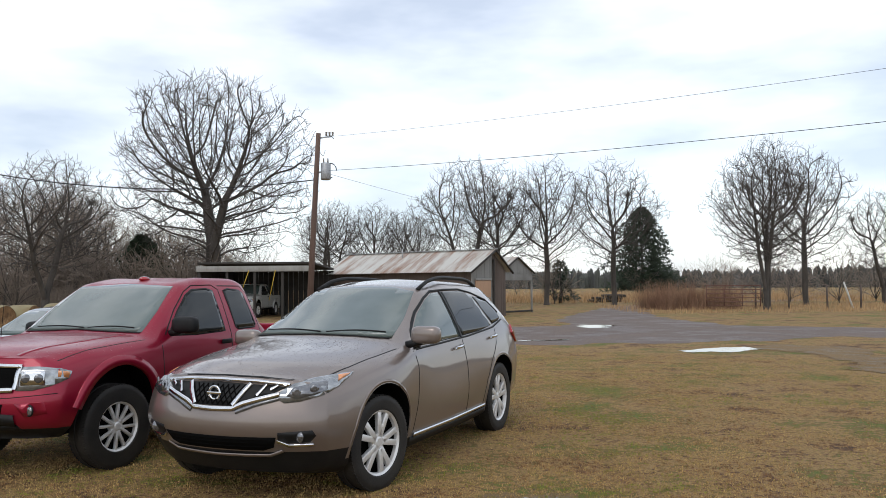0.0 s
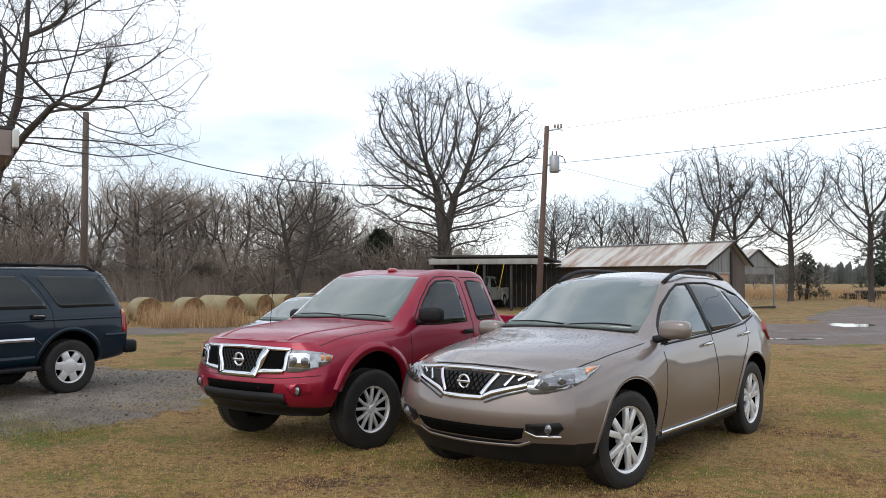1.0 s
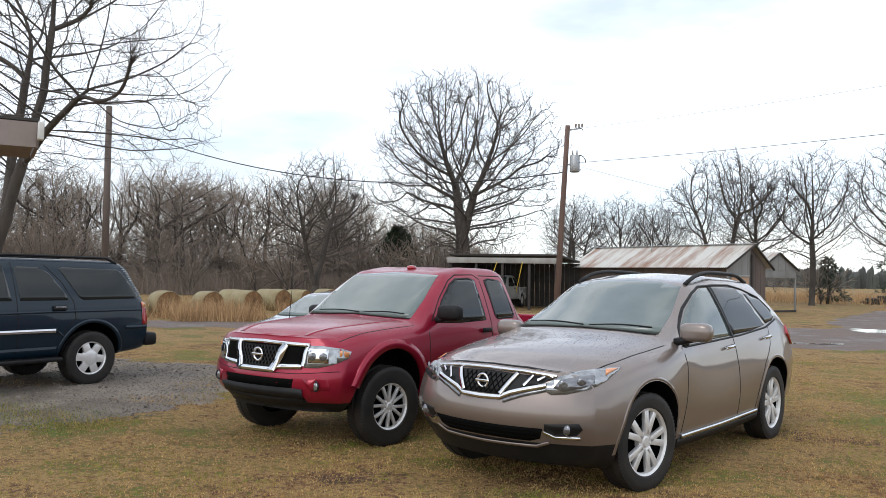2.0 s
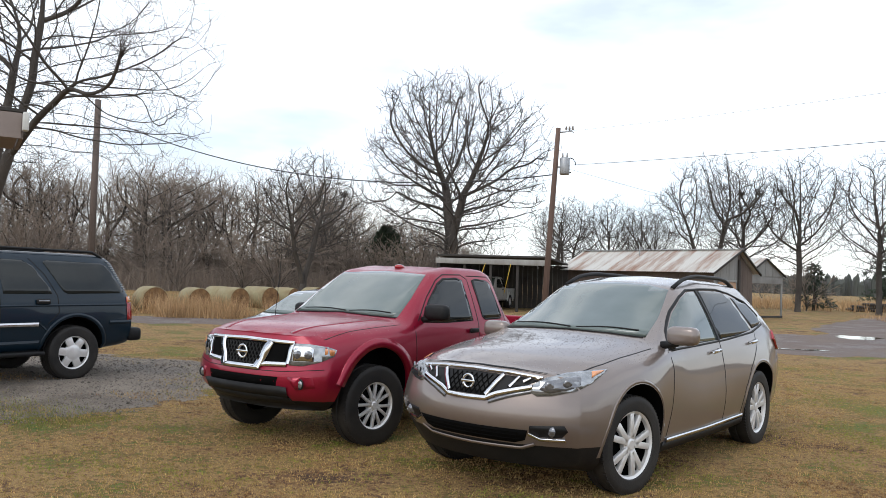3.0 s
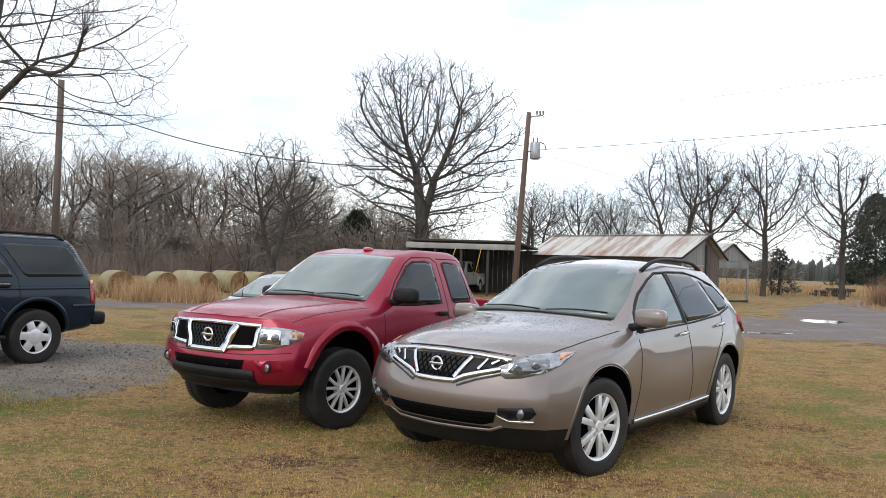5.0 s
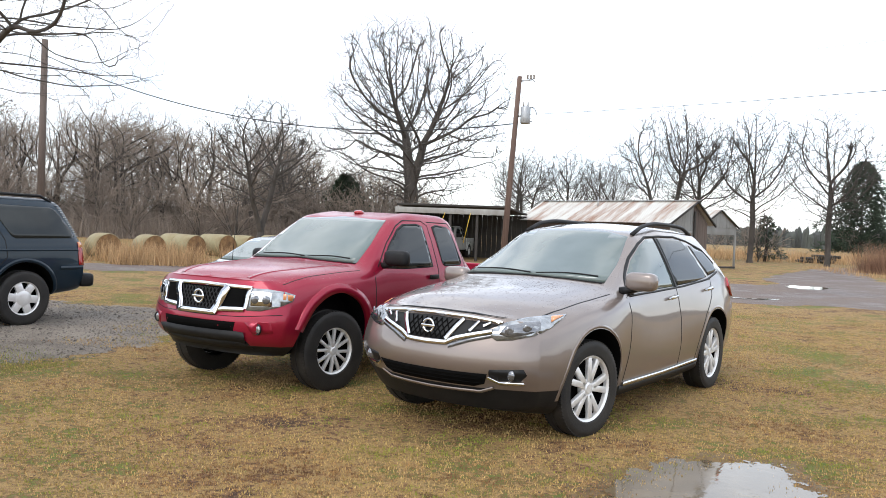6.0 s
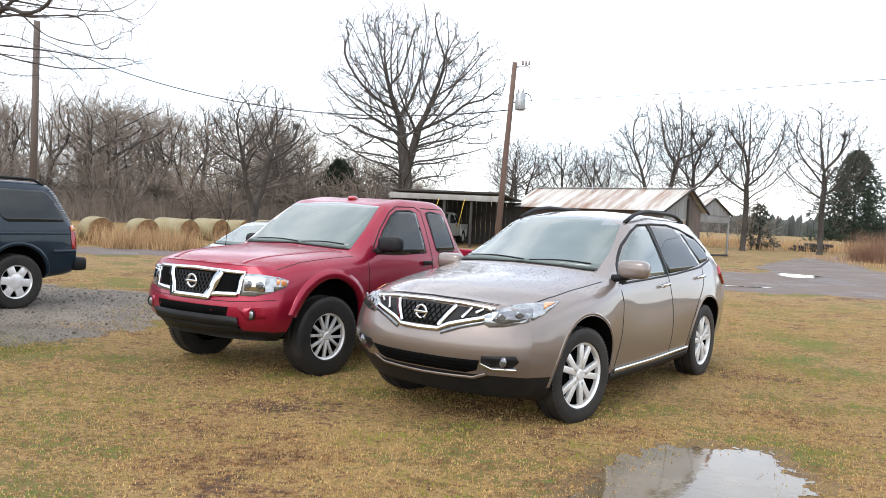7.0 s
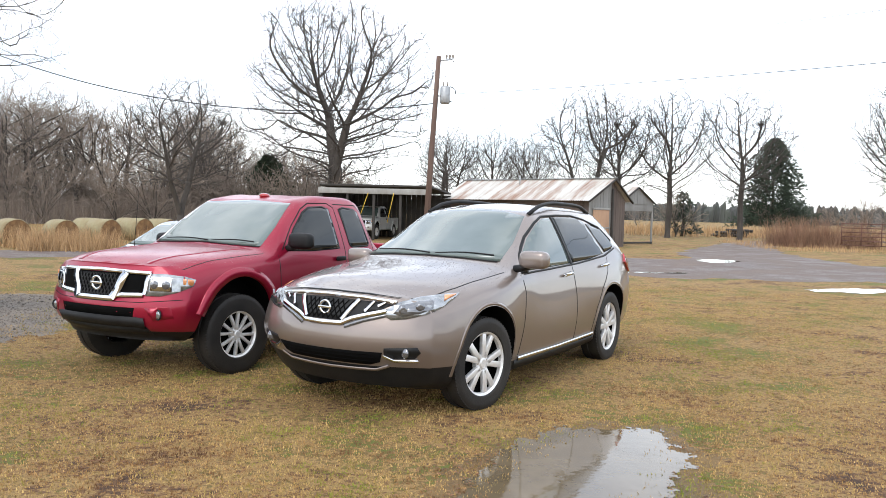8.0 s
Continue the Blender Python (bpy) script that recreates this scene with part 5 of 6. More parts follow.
bush = tree(53, "tangled leafless brown thicket shrub", 4.6, 0.4, 0.8, 9, 3, 0.06, 0.07, 0.014, (3, 5), sides=(4, 3, 3, 3), twigs="scrub")
rng = random.Random(5)
first = {wood1: True, wood2: True, bush: True}


def plant(ob, m):
    if first.pop(ob, False):
        ob.matrix_basis = m
    else:
        copy_thing(ob, m)


for k in range(74):  # wood edge behind the bales
    u = (k + rng.random()) / 74
    x = -62 + u * 46
    y = 41 + (x + 62) * 0.42 + rng.uniform(0, 15)
    plant(wood1 if rng.random() < .55 else wood2, pose(x, y, 0, 0, 0, rng.uniform(0, 360)) @ Matrix.Scale(rng.uniform(0.82, 1.12) * (1.0 - 0.5 * max(0, u - 0.66) / 0.34), 4))
for k in range(90):
    u = rng.random()
    x = -60 + u * 44
    y = 37 + (x + 62) * 0.42 + rng.uniform(0, 18)
    plant(bush, pose(x, y, 0, 0, 0, rng.uniform(0, 360)) @ Matrix.Scale(rng.uniform(0.7, 1.25), 4))
copy_thing(yard2, pose(-20.9, 44.0, 0, 0, 0, 77) @ Matrix.Diagonal((0.95, 0.95, 0.8, 1)))
for x, y in ((-3, 95), (6, 100), (14, 104), (24, 96), (31, 90), (38, 84), (44, 76), (50, 95), (35, 110), (12, 120), (22, 60), (25.5, 63), (29, 66), (31, 62), (36, 66), (9.8, 66)):
    copy_thing(bush, pose(x, y, 0, 0, 0, rng.uniform(0, 360)) @ Matrix.Scale(rng.uniform(0.6, 1.0), 4))


def evergreen(m, seed, height, width, label, clumps=3200, shape=1.0):
    ob = thing("cedar_tree", m, label, "tree", "evergreens")
    rg = random.Random(seed)
    bm = bmesh.new()
    tube(bm, [(0, 0, -.1), (0.05, 0, height * .3), (0, 0.03, height * .9)], 0.22, 0.04, 7)
    part("trunk", bm, M["bark"], ob)
    V, F = [], []
    for k in range(clumps):
        h = rg.random() ** 1.25
        z = height * (0.1 + 0.9 * h)
        a = rg.uniform(0, 6.283)
        lobe = 0.8 + 0.25 * math.sin(a * 3 + h * 14) + 0.15 * math.sin(a * 7 + h * 31)
        r = width * (1 - h) ** shape * lobe * rg.uniform(0.35, 1.0) + 0.05
        c = Vector((r * math.cos(a), r * math.sin(a), z - r * 0.12))
        s = rg.uniform(0.16, 0.34)
        out = Vector((math.cos(a), math.sin(a), rg.uniform(-.2, .5))).normalized()
        for q in range(4):
            d = (out + Vector((rg.gauss(0, .6), rg.gauss(0, .6), rg.gauss(0, .6)))).normalized()
            o = d.orthogonal().normalized() * s * 0.22
            b = len(V)
            for p in (c - o, c + o, c + d * s + o * .3, c + d * s * 1.2 - o * .3):
                V.append(tuple(p))
            F.append((b, b + 1, b + 2, b + 3))
    part("crown", (V, [], F), M["needle"], ob, smooth=False)
    return ob


evergreen(pose(24.8, 97, 0), 2, 10.6, 5.0, "dark green cedar with a dense rounded conical crown", 7000, 0.5)
evergreen(pose(-21.5, 60, 0), 3, 5.4, 3.0, "dark evergreen shrub by the woods", 1800, 0.6)
evergreen(pose(10.6, 68, 0), 4, 3.6, 1.5, "small thin evergreen beside the yard trees", 260, 0.5)

# distant wooded ridge all round the horizon
V, F = [], []
rg = random.Random(9)
for k in range(11000):
    a = rg.uniform(0, 6.283)
    R = rg.uniform(225, 330)
    x, y = R * math.cos(a), R * math.sin(a) + 20
    h = (6.2 + 2.6 * noise.noise(Vector((math.cos(a) * 6, math.sin(a) * 6, 3)))) * rg.uniform(0.6, 1.1)
    w = rg.uniform(0.5, 1.3)
    b = len(V)
    m = 6
    for q in range(m):
        t = q * 2 * math.pi / m
        V.append((x + w * math.cos(t), y + w * math.sin(t), -0.2))
    for q in range(m):
        t = q * 2 * math.pi / m + .3
        V.append((x + w * .75 * math.cos(t), y + w * .75 * math.sin(t), h * rg.uniform(.65, .88)))
    V.append((x, y, h))
    for q in range(m):
        F.append((b + q, b + (q + 1) % m, b + m + (q + 1) % m, b + m + q))
        F.append((b + m + q, b + m + (q + 1) % m, b + 2 * m))
M["ridge"] = material("distant_woods", (0.085, 0.085, 0.085), 0.95, 0, (0.055, 0.062, 0.05), 0.05, 0.6, island=0.4)
ob = part("distant_woods", (V, [], F), M["ridge"], None, "hazy bare and pine woods on the horizon", False, "stuff")
ob["category"] = "woods"


# ---- sheds, poles, yard ----
def board_wall(name, parent, p0, p1, z0, z1, mat, n, proud=0.0, top=None):
    """Vertical boards with gaps between two plan points; top(u) gives the height."""
    p0, p1 = Vector(p0), Vector(p1)
    L = (p1 - p0).length
    d = (p1 - p0) / L
    nrm = Vector((d.y, -d.x))
    for k in range(n):
        u0, u1 = k / n, (k + 1) / n
        bm = bmesh.new()
        zt0, zt1 = (top(u0), top(u1)) if top else (z1, z1)
        a, b = p0 + d * (L * u0 + .006), p0 + d * (L * u1 - .006)
        off = nrm * (proud + 0.004 * (k % 3))
        vs = []
        for q in (off, off - nrm * 0.03):
            for p, z in ((a, z0), (b, z0), (b, zt1), (a, zt0)):
                vs.append(bm.verts.new((p.x + q.x, p.y + q.y, z)))
        for f in ((0, 1, 2, 3), (7, 6, 5, 4), (0, 4, 5, 1), (1, 5, 6, 2), (2, 6, 7, 3), (3, 7, 4, 0)):
            bm.faces.new([vs[i] for i in f])
        part("board", bm, mat, parent, smooth=False)


def tin_sheet(bm, a, b, c, d, waves, amp=0.018):
    """Corrugated sheet between edge a-b (top) and d-c (bottom)."""
    a, b, c, d = (Vector(q) for q in (a, b, c, d))
    nrm = (b - a).cross(d - a).normalized()
    if nrm.z < 0:
        nrm = -nrm
    n = waves * 4
    top, bot = [], []
    for k in range(n + 1):
        o = nrm * (amp * math.sin(k * math.pi / 2))
        top.append(bm.verts.new(a.lerp(b, k / n) + o))
        bot.append(bm.verts.new(d.lerp(c, k / n) + o))
    for k in range(n):
        bm.faces.new((top[k], top[k + 1], bot[k + 1], bot[k]))


def gabled_shed():
    """Local frame: x along the ridge towards the visible gable end (x=0), y to the back."""
    ax = Vector((0.766, -0.643))
    back = Vector((0.643, 0.766))
    ang = math.degrees(math.atan2(ax.y, ax.x))
    shed = thing("gabled_shed", pose(3.24, 41.0, 0, 0, 0, ang), "low weathered shed with a rusty corrugated tin roof", "shed")
    L, W, WB, zr, ze = 10.7, 1.85, 1.25, 3.4, 2.37

    def top(u):
        return zr - 0.1 - abs(u - .5) * 2 * (zr - ze)
    board_wall("board", shed, (-.25, -W + .1), (-.25, 0), 0, 0, M["greywood"], 8, 0, lambda u: top(u / 2 + .02))
    board_wall("board", shed, (-.25, 0), (-.25, WB - .1), 0, 0, M["brownwood"], 6, 0, lambda u: top(.5 + u / 2 - .02))
    board_wall("board", shed, (-L + .2, -W + .15), (-.3, -W + .15), 0, ze - .08, M["brownwood"], 30)
    board_wall("board", shed, (-.3, WB - .15), (-L + .2, WB - .15), 0, ze - .08, M["brownwood"], 30)
    board_wall("board", shed, (-L + .2, WB - .1), (-L + .2, -WB + .1), 0, ze - .05, M["greywood"], 14, 0, top)
    for s, half in ((-1, W), (1, WB)):
        for k in range(12):
            x0, x1 = -L + k * L / 12, -L + (k + 1) * L / 12 + .03
            bm = bmesh.new()
            tin_sheet(bm, (x0, 0, zr + .004 * (k % 2)), (x1, 0, zr + .004 * (k % 2)), (x1, s * (half + .25), ze - .12), (x0, s * (half + .25), ze - .12), 8)
            part("roof_sheet", bm, M["tin"], shed)
    bm = bmesh.new()
    box(bm, L + .05, .26, .03, at(-L / 2, 0, zr + .03), 0.01)
    part("ridge_cap", bm, M["steel"], shed, "pale metal ridge cap")
    for s, half in ((-1, W), (1, WB)):
        bm = bmesh.new()
        tube(bm, [(0.0, 0, zr - .04), (0.0, s * (half + .25), ze - .17)], 0.055, 0.055, 4)
        part("barge_board", bm, M["dark"], shed)
    bm = bmesh.new()
    box(bm, .04, 1.28, 1.75, at(-.20, -.85, .95), 0.004)
    ply = part("plywood_door", bm, M["ply"], shed, "bare orange plywood panel")
    bm = bmesh.new()
    box(bm, .06, 1.36, .09, at(-.18, -.85, 1.88), 0.01)
    part("door_header", bm, M["fascia"], shed)
    bm = bmesh.new()
    box(bm, .05, 1.28, .06, at(-.17, -.85, .95), 0.004)
    part("door_rail", bm, M["greywood"], shed)
    bm = bmesh.new()
    box(bm, .08, .10, 2.9, at(-.17, .02, 1.45), 0.01)
    part("corner_post", bm, M["dark"], shed)
    bm = bmesh.new()
    tube(bm, [(-5.9, -.55, 2.9), (-5.9, -.55, 3.6)], 0.03, 0.03, 8)
    part("vent_pipe", bm, M["steel"], shed)
    return shed


gabled_shed()


def open_lean_to():
    ob = thing("open_lean_to", pose(4.75, 46.4, 0, 0, 0, -40) @ Matrix.Diagonal((0.92, 1.15, 0.97, 1)), "small open tin-roofed lean-to on thin posts", "shed")
    for s in (-1, 1):
        bm = bmesh.new()
        tin_sheet(bm, (-3.4, 0, 3.3), (0.2, 0, 3.3), (0.2, s * 1.5, 2.35), (-3.4, s * 1.5, 2.35), 16)
        part("roof_sheet", bm, M["tin"], ob)
        for x in (-3.2, 0.0):
            bm = bmesh.new()
            box(bm, .09, .09, 2.4, at(x, s * 1.4, 1.2), 0.01)
            part("post", bm, M["greywood"], ob)
        bm = bmesh.new()
        tube(bm, [(.2, 0, 3.26), (.2, s * 1.5, 2.3)], .05, .05, 4)
        part("barge_board", bm, M["dark"], ob)
    board_wall("board", ob, (.1, -1.35), (.1, 1.35), 2.3, 2.4, M["greywood"], 10, 0, lambda u: 3.22 - abs(u - .5) * 1.75)
    bm = bmesh.new()
    box(bm, .04, 2.8, .5, at(.05, 0, 2.15), 0.01)
    part("valance", bm, M["greywood"], ob)
    bm = bmesh.new()
    box(bm, .1, 2.8, .1, at(.05, 0, .08), 0.01)
    part("sill_beam", bm, M["dark"], ob)
    return ob


open_lean_to()


def carport():
    ob = thing("open_carport", pose(-8.78, 40.2, 0, 0, 0, -3), "dark open-fronted carport with a flat roof", "shed")
    W, D = 5.75, 6.0
    bm = bmesh.new()
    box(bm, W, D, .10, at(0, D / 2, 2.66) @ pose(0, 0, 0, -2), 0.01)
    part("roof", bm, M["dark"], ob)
    bm = bmesh.new()
    box(bm, W + .1, .05, .28, at(0, -.05, 2.48), 0.01)
    part("fascia", bm, M["fascia"], ob, "pale weathered fascia board")
    for k in range(5):
        bm = bmesh.new()
        box(bm, .12, .12, 2.4, at(-W / 2 + .1 + k * (W - .2) / 4, 0.06, 1.2), 0.01)
        part("post", bm, M["dark"], ob)
    # walls, like the roof, take dark timber so their colour carries the inner shade
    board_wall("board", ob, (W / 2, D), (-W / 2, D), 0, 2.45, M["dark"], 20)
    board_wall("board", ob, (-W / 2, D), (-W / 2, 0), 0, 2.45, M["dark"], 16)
    return ob


carport()
pickup(pose(-9.9, 42.2, 0, 0, 0, -95), M["white"], "old pale pickup parked under the carport", "parked vehicles")
for x0, x1 in ((-9.5, -9.0), (-8.0, -7.7)):
    bm = bmesh.new()
    tube(bm, [(x0, 39.9, .9), (x1, 39.95, 2.4)], .018, .018, 4)
    tagged(part("strap", bm, M["strap"], None), "slanting yellow strap hanging from the carport", "strap", "straps")


def utility_pole(m, h, lean, label, full):
    ob = thing("utility_pole", m, label, "utility pole", "poles")
    bm = bmesh.new()
    tube(bm, [(0, 0, -.2), (lean * .5, 0, h * .5), (lean, 0, h)], 0.125 if full else 0.17, 0.09 if full else 0.14, 12)
    part("shaft", bm, M["pole"] if full else M["brownwood"], ob)
    if full:
        bm = bmesh.new()
        lathe(bm, [(.001, .34), (.16, .34), (.19, .30), (.19, -.26), (.17, -.3), (.001, -.3)], 20, at(lean * .8 + .36, -.05, h * .80) @ pose(0, 0, 0, 90))
        t = part("transformer", bm, M["steel"], ob, "grey can transformer")
        for s in (-.08, .08):
            bm = bmesh.new()
            tube(bm, [(lean * .8 + .36 + s, -.05, h * .80 + .3), (lean * .8 + .36 + s, -.05, h * .80 + .52)], .035, .02, 8)
            part("bushing", bm, M["stone"], t)
        bm = bmesh.new()
        box(bm, .24, .06, .06, at(lean * .8 + .16, 0, h * .80))
        part("bracket", bm, M["steel"], ob)
        bm = bmesh.new()
        tube(bm, [(lean, 0, h - .18), (lean + .5, 0, h - .12), (lean + .58, 0, h - .2)], .03, .03, 6)
        a = part("arm", bm, M["steel"], ob)
        for q in (.3, .42, .54):
            bm = bmesh.new()
            lathe(bm, [(.001, -.08), (.05, -.06), (.03, -.03), (.05, 0), (.03, .03), (.05, .06), (.001, .08)], 10, at(lean + q, 0, h - .02) @ pose(0, 0, 0, 90))
            part("insulator", bm, M["stone"], a)
        bm = bmesh.new()
        pts = [(lean * .8 + .55 + .22 * math.cos(q * .5), -.06, h * .80 + .05 + .28 * math.sin(q * .5)) for q in range(11)]
        tube(bm, pts, .02, .02, 6)
        part("loop_cable", bm, M["wire"], ob)
    return ob


utility_pole(pose(-4.62, 30.65, 0), 7.42, 0.38, "leaning brown wooden utility pole with a transformer", True)
utility_pole(pose(-26.4, 32.5, 0), 9.5, 0.0, "bare weathered wooden pole", False)


def cable(p, q, sag, r, label):
    p, q = Vector(p), Vector(q)
    bm = bmesh.new()
    pts = []
    for k in range(25):
        t = k / 24
        c = p.lerp(q, t)
        c.z -= sag * 4 * t * (1 - t)
        pts.append(c)
    tube(bm, pts, r, r, 5)
    tagged(part("power_cable", bm, M["wire"], None), label, "cable", "overhead cables")


cable((-26.4, 32.5, 8.8), (-4.4, 30.7, 5.65), 1.4, 0.022, "thick sagging black cable between the poles")
cable((-3.85, 30.7, 7.3), (18.0, 9.8, 6.1), 0.25, 0.005, "thin overhead power wire")
cable((-3.95, 30.7, 6.0), (18.0, 9.8, 5.0), 0.25, 0.008, "thin overhead power wire")

cable((-4.1, 30.7, 5.95), (13.2, 60.8, 4.7), 0.2, 0.006, "thin wire dropping from the pole across the yard")


def hay_bale(m):
    ob = thing("hay_bale", m, "round hay bale in pale net wrap with a brown end", "hay bale", "row of hay bales")
    bm = bmesh.new()
    lathe(bm, [(.60, -.72), (.635, -.66), (.64, 0), (.635, .66), (.60, .72)], 28)
    for v in bm.verts:
        v.co += Vector((noise.noise(v.co * 2), 0, noise.noise(v.co * 2 + Vector((5, 5, 5))))) * .03
        v.co.z = max(v.co.z, -.57)
    part("wrap", bm, M["wrap"], ob)
    for s in (-1, 1):
        bm = bmesh.new()
        prof = [(.001, s * .70)] + [(r, s * (.72 + (.012 if q % 2 else -.012))) for q, r in enumerate((.08, .16, .24, .32, .40, .48, .55))] + [(.61, s * .70)]
        lathe(bm, prof, 28)
        for v in bm.verts:
            v.co.z = max(v.co.z, -.57)
        part("end_face", bm, M["hay"], ob)
    return ob


bale = hay_bale(pose(-18.6, 26.2, .44, 0, 0, 55) @ Matrix.Scale(0.77, 4))
for k, (x, y, r) in enumerate(((-17.9, 28.0, -60), (-17.4, 30.0, -58), (-17.3, 32.4, -64), (-17.2, 34.4, -60), (-16.8, 36.6, -62), (-16.2, 38.6, -60), (-20.2, 25.4, -63), (-22.0, 24.8, -60), (-24, 24.2, -62), (-18.8, 34.5, -60), (-18.6, 31.0, -60))):
    copy_thing(bale, pose(x, y, .43, 0, 0, r + 117 + 7 * (k % 4)) @ Matrix.Scale((0.74 + 0.03 * (k % 3)) / 0.77, 4))


def tufts(name, count, place, hgt, wid, mat, label, category, lean=0.5, seed=1):
    rg = np.random.RandomState(seed)
    P = np.array(place(rg, count))
    n = len(P)
    a = rg.uniform(0, 6.283, n)
    h = rg.uniform(hgt[0], hgt[1], n)
    w = wid * rg.uniform(.6, 1.3, n)
    l = h * lean * rg.uniform(-1, 1, n)
    b = rg.uniform(0, 6.283, n)
    dx, dy = np.cos(a) * w, np.sin(a) * w
    z0 = np.zeros(n) - 0.01
    V = np.stack([np.stack([P[:, 0] - dx, P[:, 1] - dy, z0], 1), np.stack([P[:, 0] + dx, P[:, 1] + dy, z0], 1),
                  np.stack([P[:, 0] + np.cos(b) * l, P[:, 1] + np.sin(b) * l, h], 1)], 1).reshape(-1, 3)
    F = np.arange(3 * n).reshape(-1, 3)
    ob = part(name, (V.tolist(), [], F.tolist()), mat, None, label, False, "stuff")
    ob["category"] = category
    return ob


def lawn_place(rg, n):
    r = np.abs(rg.normal(0, 1.2, n)) + 18.5 * rg.uniform(0, 1, n) ** 1.15
    a = radians(97) + rg.normal(0, radians(27), n)
    P = np.stack([r * np.cos(a), r * np.sin(a)], 1)
    keep = ~in_poly(P + rg.normal(0, .22, (n, 2)), [(-30, 3), (-6.6, 6.2), (-5.6, 8.0), (-5.9, 9.8), (-7.6, 12.7), (-10.2, 12.9), (-32, 11)])
    deep = np.full(n, -1.0)
    for q, poly, rough, seed in (((P[:, 0] > -.7) & (P[:, 0] < 1.6) & (P[:, 1] < 6.8), NEAR_POOL, 0.17, 9), ((P[:, 0] > 5) & (P[:, 0] < 9.5) & (P[:, 1] > 17.5), FIELD_POOL, 0.22, 7)):
        deep[q] = pool_depth(P[q], poly, rough, seed)
    stray = np.where(P[:, 0] < .5, 0.34, 0.10) * (deep < 0.25)
    keep &= (deep < 0) | (rg.uniform(0, 1, n) < stray)
    patch = np.array([noise.noise(Vector((p[0] * .9, p[1] * .9, 4))) + .5 * noise.noise(Vector((p[0] * 5, p[1] * 5, 4))) for p in P])
    keep &= patch + rg.uniform(-.5, .5, n) > -0.35
    return P[keep]


tufts("lawn_grass", 640000, lawn_place, (.005, .018), .0075, M["blade"], "short dry winter grass with green patches", "grass", 1.3, 3)


def band_place(rg, n):
    t = rg.uniform(0, 1, n)
    x = -34 + t * 20
    y = 20.8 + (x + 34) * 0.16 + rg.uniform(0, 3.4, n) + np.sin(x * 1.3) * .4
    clump = np.array([noise.noise(Vector((a * 1.1, b * 1.1, 3))) for a, b in zip(x, y)])
    return np.stack([x, y], 1)[clump + rg.uniform(-.3, .3, n) > -0.05]


tufts("tall_dry_grass", 26000, band_place, (.15, .85), .012, M["straw"], "tall tan dead grass in front of the bales", "grass", 0.6, 5)


def fence_place(rg, n):
    x = rg.uniform(11, 60, n)
    y = 46 + (x - 17) * 0.1 + rg.uniform(-3, 12, n)
    return np.stack([x, y], 1)


tufts("fence_grass", 16000, fence_place, (.05, .32), .014, M["straw"], "tan dead grass along the fence", "grass", 0.35, 6)


def brush_place(rg, n):
    k = rg.randint(0, 9, n)
    cx = np.array([13.4, 14.2, 15.0, 15.8, 16.5, 17.4, 14.8, 16.0, 18.3])[k]
    cy = np.array([50.5, 49.6, 50.8, 49.6, 50.4, 49.8, 52.0, 52.4, 50.2])[k]
    return np.stack([cx + rg.normal(0, .35, n), cy + rg.normal(0, .5, n)], 1)


tufts("brush_thicket", 5200, brush_place, (.2, 2.0), .012, M["rust"], "rust-brown dead brush beside the gate", "brush", 0.7, 7)


def under_place(rg, n):
    x = rg.uniform(-64, -15, n)
    y = 37.5 + (x + 62) * 0.42 + rg.uniform(0, 15, n)
    return np.stack([x, y], 1)


tufts("undergrowth", 60000, under_place, (.3, 2.4), .015, M["scrub"], "tangled brown undergrowth along the wood edge", "brush", 1.1, 14)


def yard_place(rg, n):
    x = rg.uniform(-14, 40, n)
    y = rg.uniform(66, 96, n)
    return np.stack([x, y], 1)


tufts("field_scrub", 14000, yard_place, (.2, 1.1), .02, M["straw"], "tan weeds in the fields behind the yard", "grass", 0.5, 15)


def field_gate(m):
    ob = thing("field_gate", m, "rusty red tubular field gate standing in brush", "gate")
    for k in range(6):
        bm = bmesh.new()
        tube(bm, [(0, 0, .25 + k * .24), (3.0, 0, .25 + k * .24)], .025, .025, 6)
        part("rail", bm, M["rustbar"], ob)
    for x in (0, 1, 2, 3.0):
        bm = bmesh.new()
        tube(bm, [(x, 0, .22), (x, 0, 1.5)], .028, .028, 6)
        part("upright", bm, M["rustbar"], ob)
    return ob


field_gate(pose(16.4, 48.6, 0, 0, 0, -22))


def fence_post(m, h, mat, label):
    bm = bmesh.new()
    tube(bm, [(0, 0, -.1), (.01, 0, h * .6), (0, .01, h)], .06, .05, 7)
    ob = part("fence_post", bm, mat, None, label)
    ob.matrix_basis = m
    return tagged(ob, "", "post", "fence posts")


fp = fence_post(pose(21.5, 49, 0), 1.5, M["brownwood"], "weathered wooden fence post")
for k, (x, y) in enumerate(((24, 49.3), (26.2, 49.6), (28.4, 50), (30.5, 50.3), (33, 50.6), (35.5, 51), (38, 51.4), (19.4, 48.8))):
    copy_thing(fp, pose(x, y, 0, 3 * (k % 3 - 1), 2 * (k % 2), 40 * k))
fence_post(pose(26.0, 50.2, 0, 0, -18), 1.7, M["whitewood"], "leaning white painted post")
fence_post(pose(29.6, 50.2, 0), 1.4, M["whitewood"], "pale fence post with a white top")


def log_pile(m):
    ob = thing("log_pile", m, "low dark pile of burnt logs and scrap", "log pile")
    rg = random.Random(3)
    for k in range(14):
        bm = bmesh.new()
        x, z = rg.uniform(-1.6, 1.6), .12 + .2 * (k % 3)
        tube(bm, [(x, -.7, z), (x + rg.uniform(-.3, .3), .7, z + .05)], .13, .11, 8)
        part("log", bm, M["dark"], ob)
    return ob


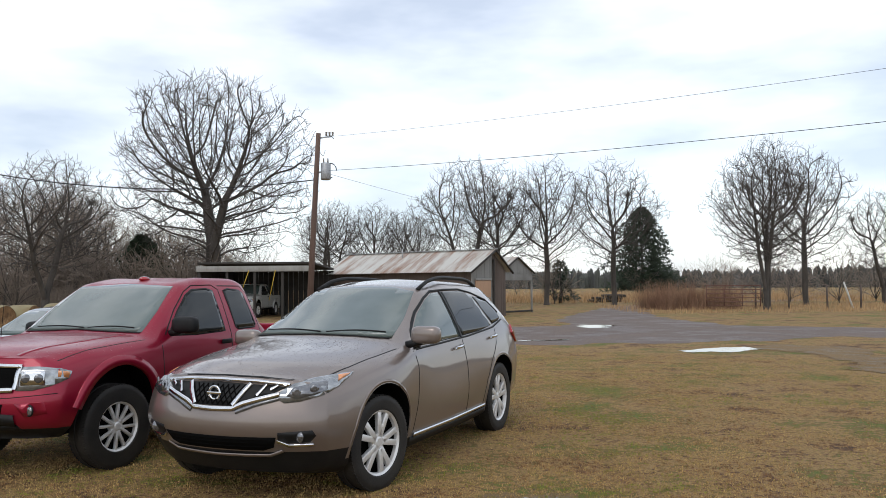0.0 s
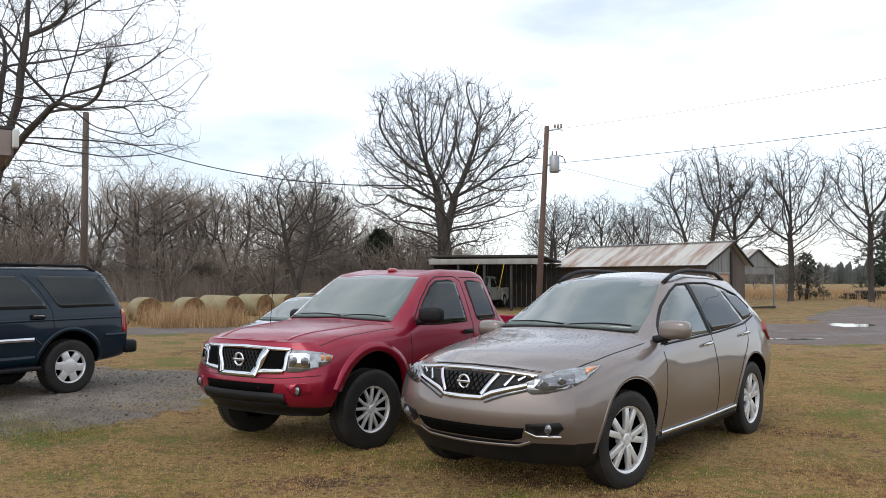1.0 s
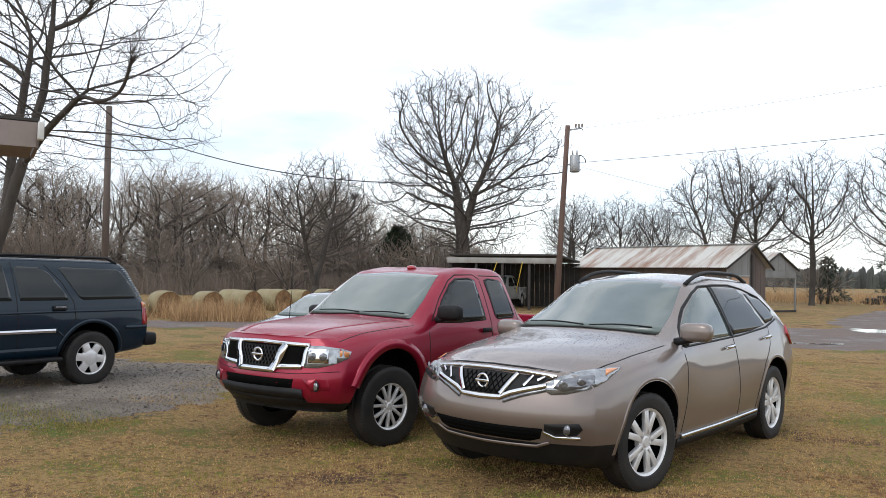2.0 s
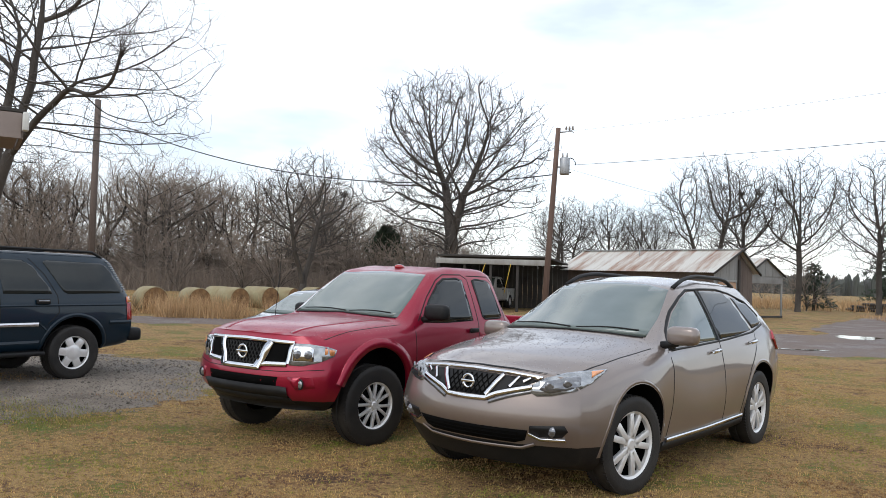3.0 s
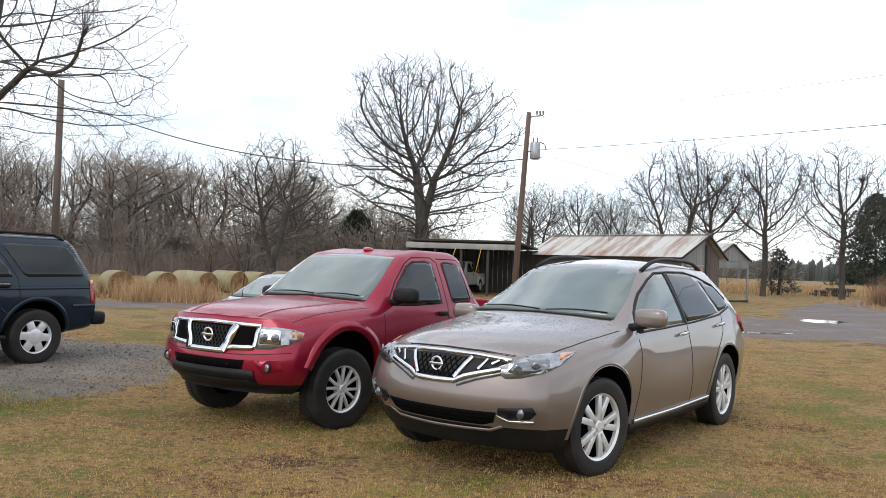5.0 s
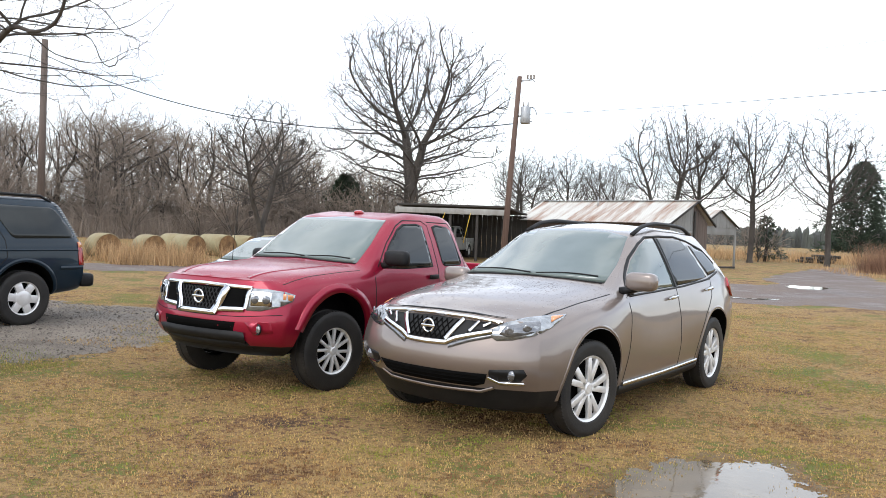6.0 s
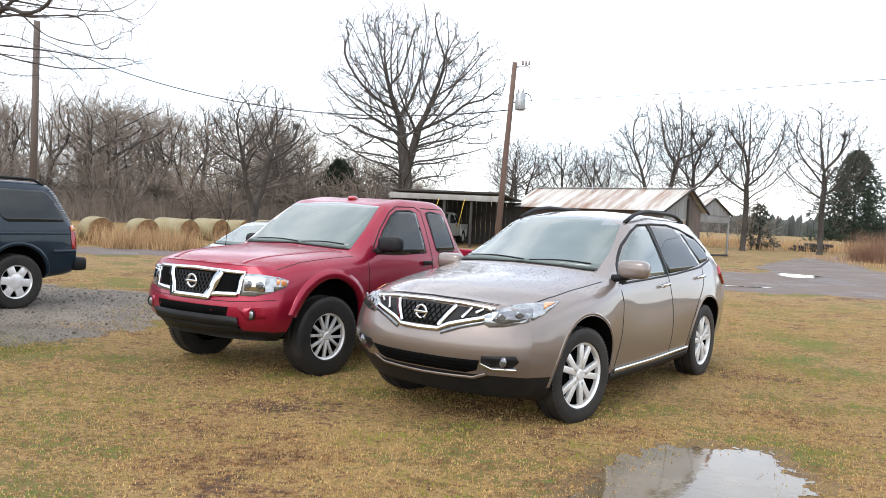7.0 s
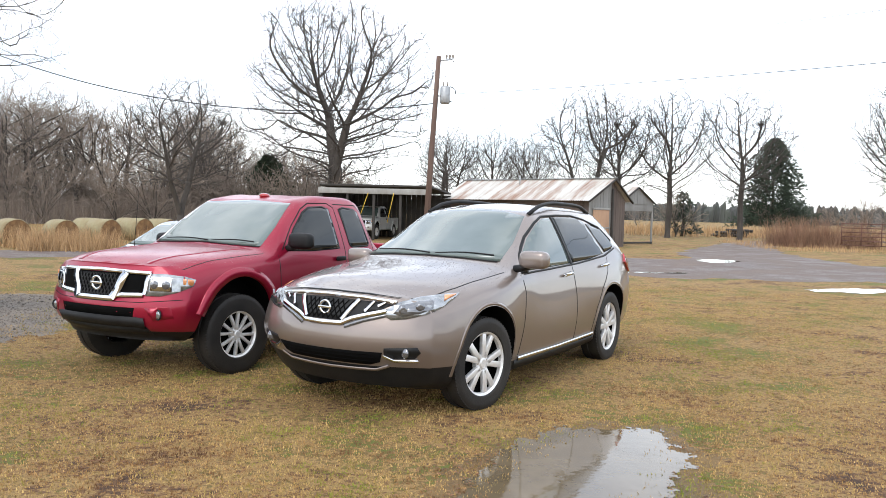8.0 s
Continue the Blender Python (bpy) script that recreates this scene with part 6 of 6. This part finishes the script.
log_pile(pose(14.8, 70, 0, 0, 0, 30))


def house_eave():
    ob = thing("house_eave", pose(-5.46, 5.74, 0, 0, 0, 46), "brown painted roof corner of the house with a white gutter end", "roof")
    bm = bmesh.new()
    box(bm, 3.2, .03, .22, at(-1.6, 0, 2.83))
    part("fascia_board", bm, M["soffit"], ob, smooth=False)
    bm = bmesh.new()
    box(bm, 3.15, .8, .02, at(-1.6, .42, 2.73))
    part("soffit_panel", bm, M["soffit"], ob, smooth=False)
    bm = bmesh.new()
    box(bm, .03, .8, .22, at(0.005, .42, 2.83))
    part("fascia_board", bm, M["soffit"], ob, smooth=False)
    bm = bmesh.new()
    box(bm, 3.24, .86, .03, at(-1.6, .41, 2.96), 0.005)
    part("roof_edge", bm, M["dark"], ob, "dark shingle edge", smooth=False)
    bm = bmesh.new()
    box(bm, .05, .09, .16, at(.03, -.06, 2.86), 0.01)
    part("gutter_end", bm, M["whitewood"], ob)
    return ob


house_eave()


# loose stones on the gravel drive
def stones(count, seed):
    rg = np.random.RandomState(seed)
    P = np.stack([rg.uniform(-14, -5.4, count), rg.uniform(5.6, 12.8, count)], 1)
    P = P[in_poly(P, [(-14, 5.2), (-6.6, 6.2), (-5.7, 8.0), (-6.0, 9.8), (-7.7, 12.6), (-10.2, 12.8), (-14, 12.2)])]
    n = len(P)
    s = rg.uniform(.004, .014, n) * (1 + (rg.uniform(0, 1, n) > .97) * 1.2)
    base = np.array([(1, 0, -.2), (-.5, .87, -.2), (-.5, -.87, -.2), (.6, .5, .5), (-.7, .1, .6), (.1, -.6, .7)])
    V = (base[None] * rg.uniform(.6, 1.2, (n, 6, 3)) * s[:, None, None])
    V[:, :, :2] += P[:, None, :]
    V[:, :, 2] += .008
    f = np.array([(0, 3, 5), (0, 1, 3), (1, 4, 3), (1, 2, 4), (2, 5, 4), (2, 0, 5), (3, 4, 5)])
    F = (f[None] + 6 * np.arange(n)[:, None, None]).reshape(-1, 3)
    ob = part("gravel_stones", (V.reshape(-1, 3).tolist(), [], F.tolist()), M["stone"], None, "loose grey gravel scattered over the drive", False, "stuff")
    ob["category"] = "gravel"


stones(19000, 4)


def verge_place(rg, n):
    x = rg.uniform(-13, -5.8, n)
    y = 7.2 - (x + 6) * 0.16 + rg.normal(0, .38, n)
    return np.stack([x, y], 1)


M["weed"] = material("green_weeds", (0.15, 0.19, 0.025), 0.85, 0, (0.26, 0.21, 0.06), 1.2, 6, island=0.5)
tufts("drive_weeds", 15000, verge_place, (.01, .032), .006, M["weed"], "strip of green weeds between the wheel tracks", "grass", 0.8, 12)


def patch_place(rg, n):
    P = np.stack([rg.uniform(-16, -5.4, n), rg.uniform(5.0, 12.8, n)], 1)
    q = np.array([noise.noise(Vector((p[0] * .55, p[1] * 1.1, 9))) for p in P])
    return P[q + rg.uniform(-.15, .15, n) > 0.18]


tufts("drive_grass", 60000, patch_place, (.01, .035), .006, M["blade"], "patches of dry grass growing through the gravel", "grass", 0.8, 21)


# fallen leaves pressed into the turf
def fallen_leaves(count, seed):
    rg = np.random.RandomState(seed)
    r = 3.2 + 11 * rg.uniform(0, 1, count) ** 1.2
    a = radians(97) + rg.normal(0, radians(24), count)
    P = np.stack([r * np.cos(a), r * np.sin(a)], 1)
    q = np.array([noise.noise(Vector((x * .7, y * .7, 21))) for x, y in P])
    P = P[(q + rg.uniform(-.3, .3, count) > 0.05) & (P[:, 0] > -5.4)]
    P = P[pool_depth(P, NEAR_POOL, 0.17, 9) < 0.03]
    n = len(P)
    base = np.array([(-1, 0, 0), (0, -.45, .25), (1, 0, .1), (0, .45, .3)])
    t = rg.uniform(0, 6.283, n)
    s = rg.uniform(.007, .02, n)
    V = base[None] * s[:, None, None]
    x, y = V[:, :, 0].copy(), V[:, :, 1].copy()
    V[:, :, 0] = x * np.cos(t)[:, None] - y * np.sin(t)[:, None] + P[:, None, 0]
    V[:, :, 1] = x * np.sin(t)[:, None] + y * np.cos(t)[:, None] + P[:, None, 1]
    V[:, :, 2] += rg.uniform(.006, .02, n)[:, None]
    ob = part("fallen_leaves", (V.reshape(-1, 3).tolist(), [], np.arange(4 * n).reshape(-1, 4).tolist()), M["leaf"], None, "small brown leaves and dead clippings on the lawn", False, "stuff")
    ob["category"] = "leaves"


M["leaf"] = material("dead_leaves", (0.13, 0.06, 0.03), 0.8, 0, (0.22, 0.11, 0.05), 2.0, 9, island=0.6)
fallen_leaves(42000, 41)
